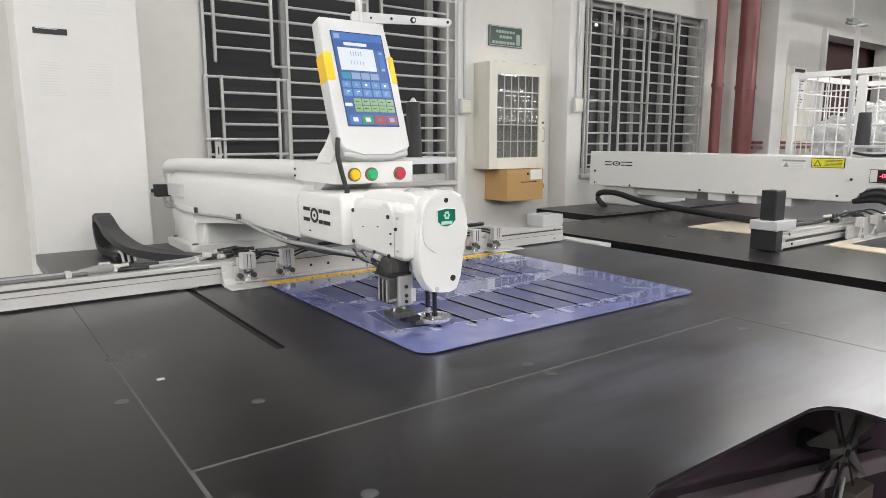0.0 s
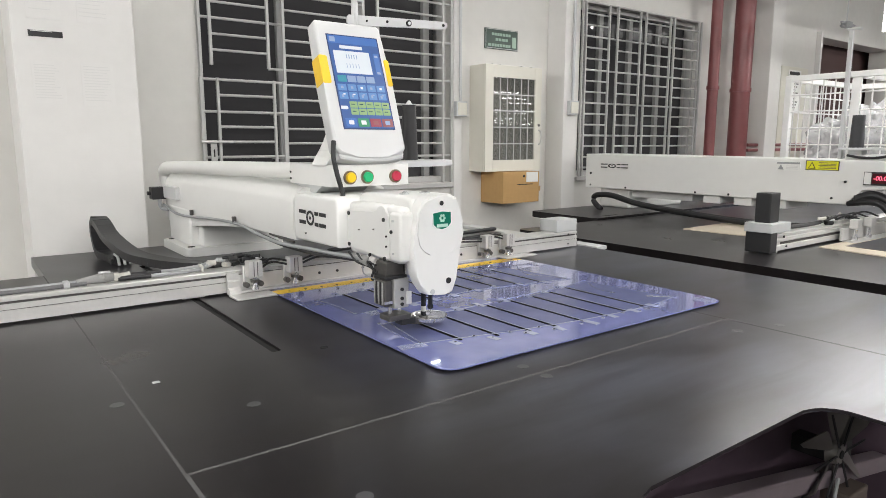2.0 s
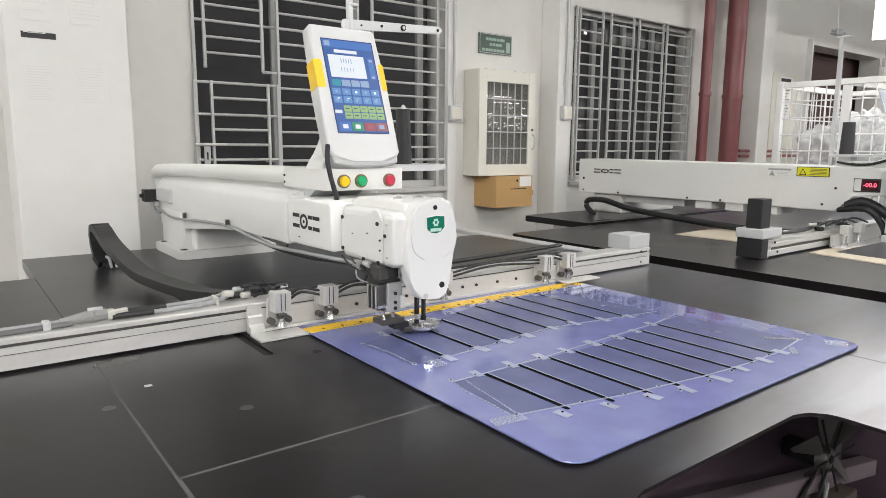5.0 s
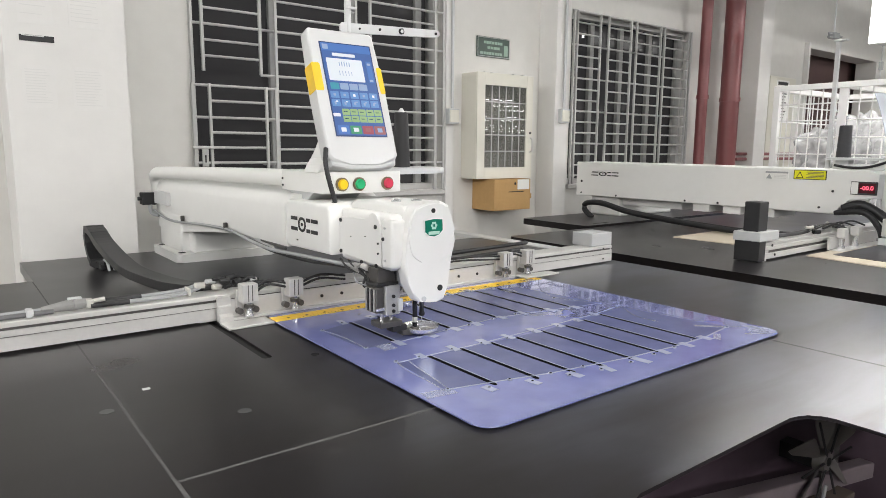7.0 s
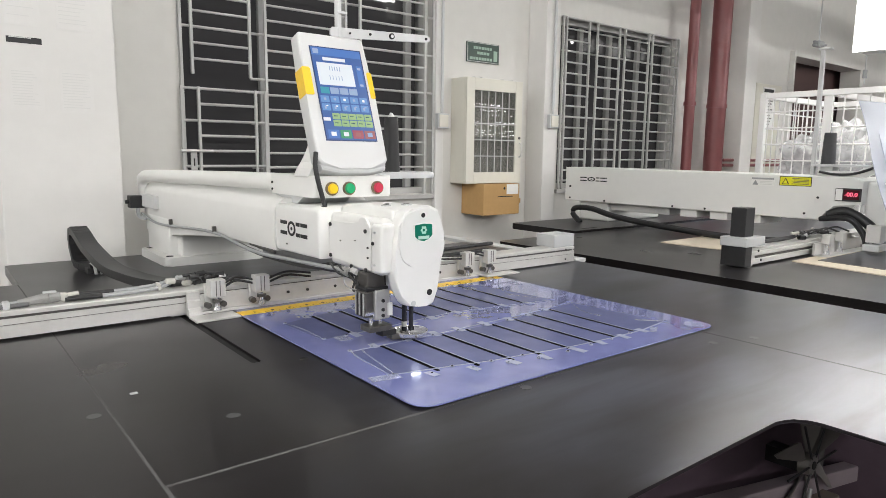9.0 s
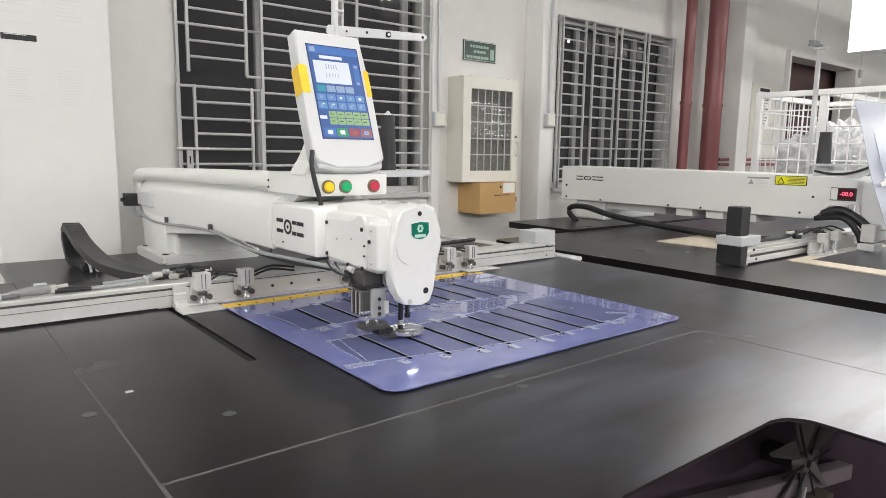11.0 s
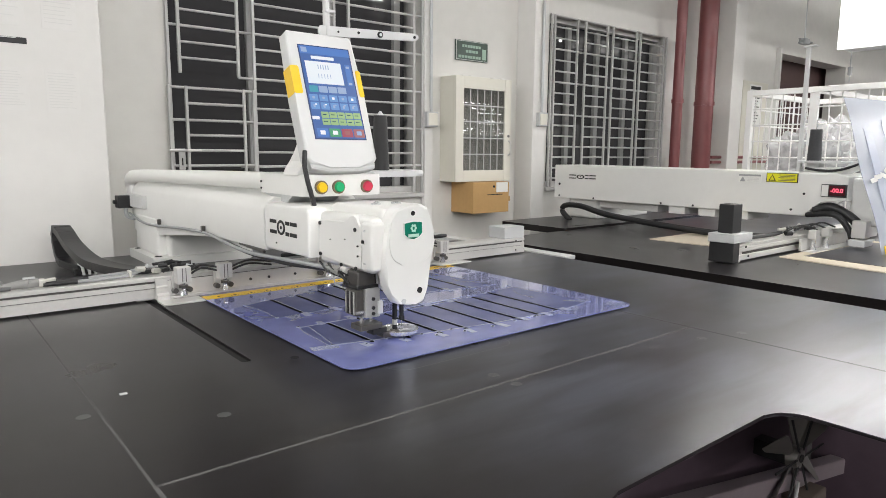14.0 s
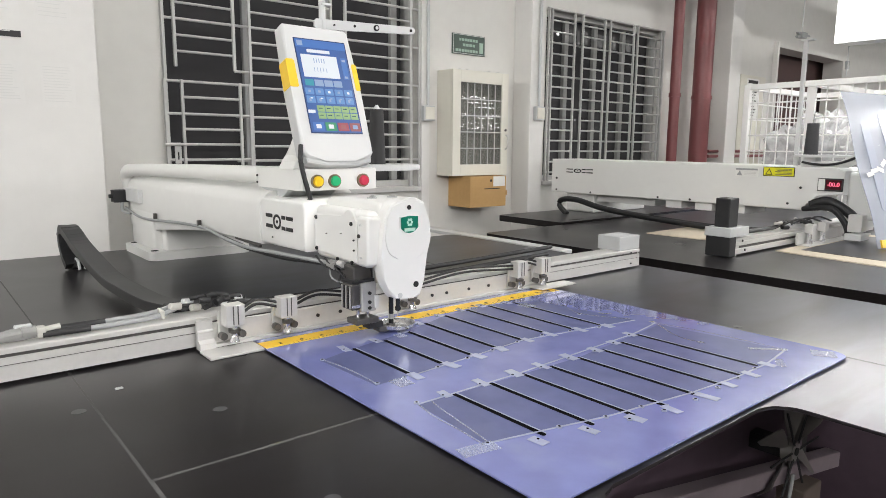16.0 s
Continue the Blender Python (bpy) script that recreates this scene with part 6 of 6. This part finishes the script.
def wire_rack():
    x0, x1, y0, y1, z0, z1 = 5.0, 6.17, 1.50, 2.45, 0.12, 1.78
    t = thing("wire_cage", (5.6, 2.0, 0.0), "white wire cage trolley filled with plastic bags", "cage trolley")
    posts = ((x0, y0), (x1, y0), (x0, y1), (x1, y1))
    for x, y in posts:
        part("post", box(B(), x - 0.022, x + 0.022, y - 0.022, y + 0.022, z0 - 0.02, z1 + 0.02, 0.004), M_RACK, t)
        part("castor", cyl(B(), (x - 0.02, y, 0.05), (x + 0.02, y, 0.05), 0.05, 16), M_BLACK, t)
    for z in (z0, z1):
        for y in (y0, y1):
            part("rail", box(B(), x0 + 0.022, x1 - 0.022, y - 0.02, y + 0.02, z - 0.02, z + 0.02, 0.003), M_RACK, t)
        for x in (x0, x1):
            part("rail", box(B(), x - 0.02, x + 0.02, y0 + 0.022, y1 - 0.022, z - 0.02, z + 0.02, 0.003), M_RACK, t)
    part("rail", box(B(), x0 + 0.02, x1 - 0.02, 1.98, 2.02, z1 - 0.02, z1 + 0.02, 0.003), M_RACK, t)
    part("rail", box(B(), x0 - 0.012, x0 + 0.012, 1.965, 2.025, z0 + 0.02, z1 - 0.02, 0.003), M_RACK, t)
    for y in (y0, y1):
        for k in range(1, 14):
            x = x0 + (x1 - x0) * k / 14
            part("wire", cyl(B(), (x, y, z0), (x, y, z1), 0.005, 6), M_RACK, t)
        for k in range(1, 14):
            z = z0 + (z1 - z0) * k / 14
            part("wire", cyl(B(), (x0, y, z), (x1, y, z), 0.005, 6), M_RACK, t)
    for k in range(1, 14):
        z = z0 + (z1 - z0) * k / 14
        part("wire", cyl(B(), (x0, y0, z), (x0, y1, z), 0.005, 6), M_RACK, t)
    for k in range(1, 12):
        y = y0 + (y1 - y0) * k / 12
        part("wire", cyl(B(), (x0, y, z0), (x0, y, z1), 0.005, 6), M_RACK, t)
    part("floor_plate", box(B(), x0, x1, y0, y1, z0 - 0.005, z0 + 0.008), M_RACK, t)
    rng = random.Random(11)
    for n, (cx, cy, cz, r) in enumerate(((5.35, 2.15, 1.28, 0.25), (5.40, 1.78, 1.22, 0.24), (5.85, 2.10, 1.30, 0.26), (5.85, 1.75, 1.15, 0.25), (5.4, 2.0, 0.78, 0.28), (5.85, 1.95, 0.75, 0.28), (5.4, 1.95, 0.38, 0.24), (5.85, 1.95, 0.36, 0.24))):
        bm = B()
        bmesh.ops.create_icosphere(bm, subdivisions=5, radius=1.0)
        off = Vector((n * 3.7, n * 1.3, 0))
        for v in bm.verts:
            p = v.co.copy()
            k = 1 + 0.35 * noise.noise(p * 1.6 + off) + 0.22 * noise.noise(p * 4.3 + off) - 0.26 * abs(noise.noise(p * 3.4 + off * 2)) - 0.20 * abs(noise.noise(p * 7.5 + off)) - 0.08 * abs(noise.noise(p * 17 + off)) + 0.15
            v.co = Vector((cx + p.x * r * k * 0.95, max(y0 + 0.02, min(y1 - 0.02, cy + p.y * r * k)), cz + p.z * r * k * (1.1 if p.z > 0 else 0.8)))
        smooth(solo("plastic_bag", bm, M_BAG, "crumpled translucent white plastic bag in the cage", "plastic bag", "bags in the cage"), 75)
M_RACK = mat("white powder-coated wire", (0.80, 0.79, 0.77), 0.4, grain=0.02, scale=30)
wire_rack()

def hung_lamp():
    t = thing("hanging_lamp", (3.28, 0.8, 1.785), "white hanging lamp box, fully lit", "lamp")
    part("case", box(B(), 3.202, 3.36, 0.45, 1.20, 1.785, 2.07, 0.006), M_LAMPBODY, t)
    part("diffuser", box(B(), 3.192, 3.2015, 0.452, 1.198, 1.78, 2.068, 0.002), mat("lit diffuser", (0.9, 0.9, 0.9), 0.5, grain=0, emit=(1.0, 0.99, 0.97), power=3.0), t, "glowing diffuser")
    for y in (0.6, 1.05):
        part("rod", cyl(B(), (3.28, y, 2.07), (3.28, y, CEIL_Z), 0.006, 8), M_LAMPBODY, t)
hung_lamp()

def drop_cord(x, y, z, fitting):
    t = thing("drop_cord", (x, y, z), "thin grey drop cord with a small fitting" if fitting else "thin grey drop cord with a switch", "cord")
    part("cord", cyl(B(), (x, y, z), (x, y, CEIL_Z), 0.006, 8), M_GREYPL, t)
    if fitting:
        part("fitting", box(B(), x - 0.05, x + 0.05, y - 0.03, y + 0.03, z - 0.02, z + 0.03, 0.008), M_GREYHOSE, t)
        for a in (0.4, 2.2, 4.0):
            part("arm", box(B(), x + min(0, 0.16 * math.cos(a)), x + max(0, 0.16 * math.cos(a)), y - 0.012, y + 0.012, z - 0.004 + 0.02 * math.sin(a), z + 0.010 + 0.02 * math.sin(a), 0.003), M_GREYHOSE, t)
    else:
        part("switch", box(B(), x - 0.02, x + 0.02, y - 0.015, y + 0.015, z + 0.06, z + 0.14, 0.004), M_GREYHOSE, t)
drop_cord(6.19, 2.6, 2.30, True)
drop_cord(7.26, 2.6, 2.04, False)

# ---- below the knee notch ----
def under_table():
    t = thing("drive_unit", (1.3, 0.75, 0.0), "dark machine drive under the table with a spoked wheel", "machine drive")
    part("housing", box(B(), 0.30, 1.93, 0.70, 0.85, 0.08, 0.80, 0.01), M_DARKCASE, t)
    # added dark panel, hides the brighter floor seen through the notch
    part("side_panel", box(B(), 1.95, 1.98, -0.05, 0.70, 0.06, 0.80, 0.004), M_DARKCASE, t)
    part("skid", box(B(), 0.35, 1.9, 0.70, 0.85, 0.0, 0.08), M_BLACK, t)
    part("cross_bar", tilt(box(B(), -0.55, 0.60, -0.02, 0.02, -0.022, 0.022, 0.004), Matrix.Translation((1.55, 0.63, 0.545)) @ pose(0, 0, 0, 0, 11, 0)), M_BAR, t, "grey steel cross bar")
    cx, cy, cz = 1.607, 0.60, 0.601
    w = smooth(part("wheel", cyl(B(), (cx, cy + 0.02, cz), (cx, cy - 0.005, cz), 0.030, 24, 0.024), M_BLADE, t, "spoked smoky plastic fan wheel"), 50)
    part("hub_hole", cyl(B(), (cx, cy - 0.004, cz), (cx, cy - 0.008, cz), 0.010, 14), M_DARKHOLE, w)
    for a in range(30, 390, 60):      # broad twisted blades with open gaps between
        bm = B()
        rows = []
        for r, half, twist in ((0.030, 0.16, 0.004), (0.075, 0.20, 0.012), (0.125, 0.21, 0.018), (0.142, 0.16, 0.020)):
            rows.append([bm.verts.new((cx + r * math.cos(radians(a) + f * half), cy + 0.008 + f * twist, cz + r * math.sin(radians(a) + f * half))) for f in (-1, -0.33, 0.33, 1)])
        for p, q in zip(rows, rows[1:]):
            for k in range(3):
                bm.faces.new((p[k], p[k + 1], q[k + 1], q[k]))
        g = bmesh.ops.extrude_face_region(bm, geom=bm.faces[:])
        bmesh.ops.translate(bm, verts=[v for v in g["geom"] if isinstance(v, bmesh.types.BMVert)], vec=(0, 0.003, 0))
        smooth(part("blade", bm, M_BLADE, w), 40)
        b = radians(a + 30)
        part("spoke", sweep(B(), [(cx + r * math.cos(b), cy - 0.004, cz + r * math.sin(b)) for r in (0.02, 0.08, 0.13)], 0.003, 6), M_BLACK, w)
    part("lead", sweep(B(), curve([(cx - 0.02, cy - 0.012, cz - 0.05), (cx - 0.06, cy - 0.02, cz - 0.12), (cx - 0.065, cy - 0.02, cz - 0.22), (cx - 0.04, cy, cz - 0.36)], 6), 0.004, 8), M_GREYHOSE, t)
    part("mount", box(B(), cx - 0.02, cx + 0.02, cy + 0.02, 0.71, cz - 0.02, cz + 0.02), M_BLACK, t)
    part("post", box(B(), 1.62, 1.72, 0.57, 0.64, 0.0, 0.50, 0.005), M_BOARDDARK, t)
M_DARKCASE = mat("dark painted steel", (0.105, 0.074, 0.095), 0.55, grain=0.2, scale=20)
M_BAR = mat("grey steel bar", (0.20, 0.165, 0.18), 0.5, grain=0.1, scale=30)
M_BLADE = mat("smoky plastic blade", (0.15, 0.14, 0.13), 0.35, grain=0.1)
M_BOARDDARK = mat("brown board", (0.12, 0.095, 0.08), 0.7, grain=0.1)
under_table()

def motions():
    """All that moves: needle bar and presser foot (up and down), rail (to and fro), clamp bar and template (with it and sideways), chain links (along their arch)."""
    walk(RAIL, [(t, Matrix.Translation((0.7, y, TOP))) for t, x, y in TRACK])
    walk(BAR, [(t, Matrix.Translation((x, y, TOP))) for t, x, y in TRACK])
    walk(TEMPLATE, [(t, Matrix.Translation((x, y, TOP))) for t, x, y in TRACK])
    walk(MOVERS["needle"], [(t, Matrix.Translation((0, 0, h))) for t, h in STITCH])
    for k in ("bar", "foot"):
        walk(MOVERS[k], [(t, Matrix.Translation((0, 0, h))) for t, h in FOOT_LIFT])
    base = ORIGIN[CHAIN]
    curves = [(t, *chain_curve(x - REF.x + 0.528, y - REF.y + 1.478)) for t, x, y in TRACK]
    for i, ob in enumerate(LINKS):
        rows = []
        for t, c, s in curves:
            p, d = on_curve(c, s, (i + 0.5) / len(LINKS))
            side = Vector((1, 0, 0))
            up = side.cross(d).normalized()
            side = d.cross(up)
            m = Matrix((side, d, up)).transposed().to_4x4()
            m.translation = p - base
            rows.append((t, m))
        walk(ob, rows)
motions()
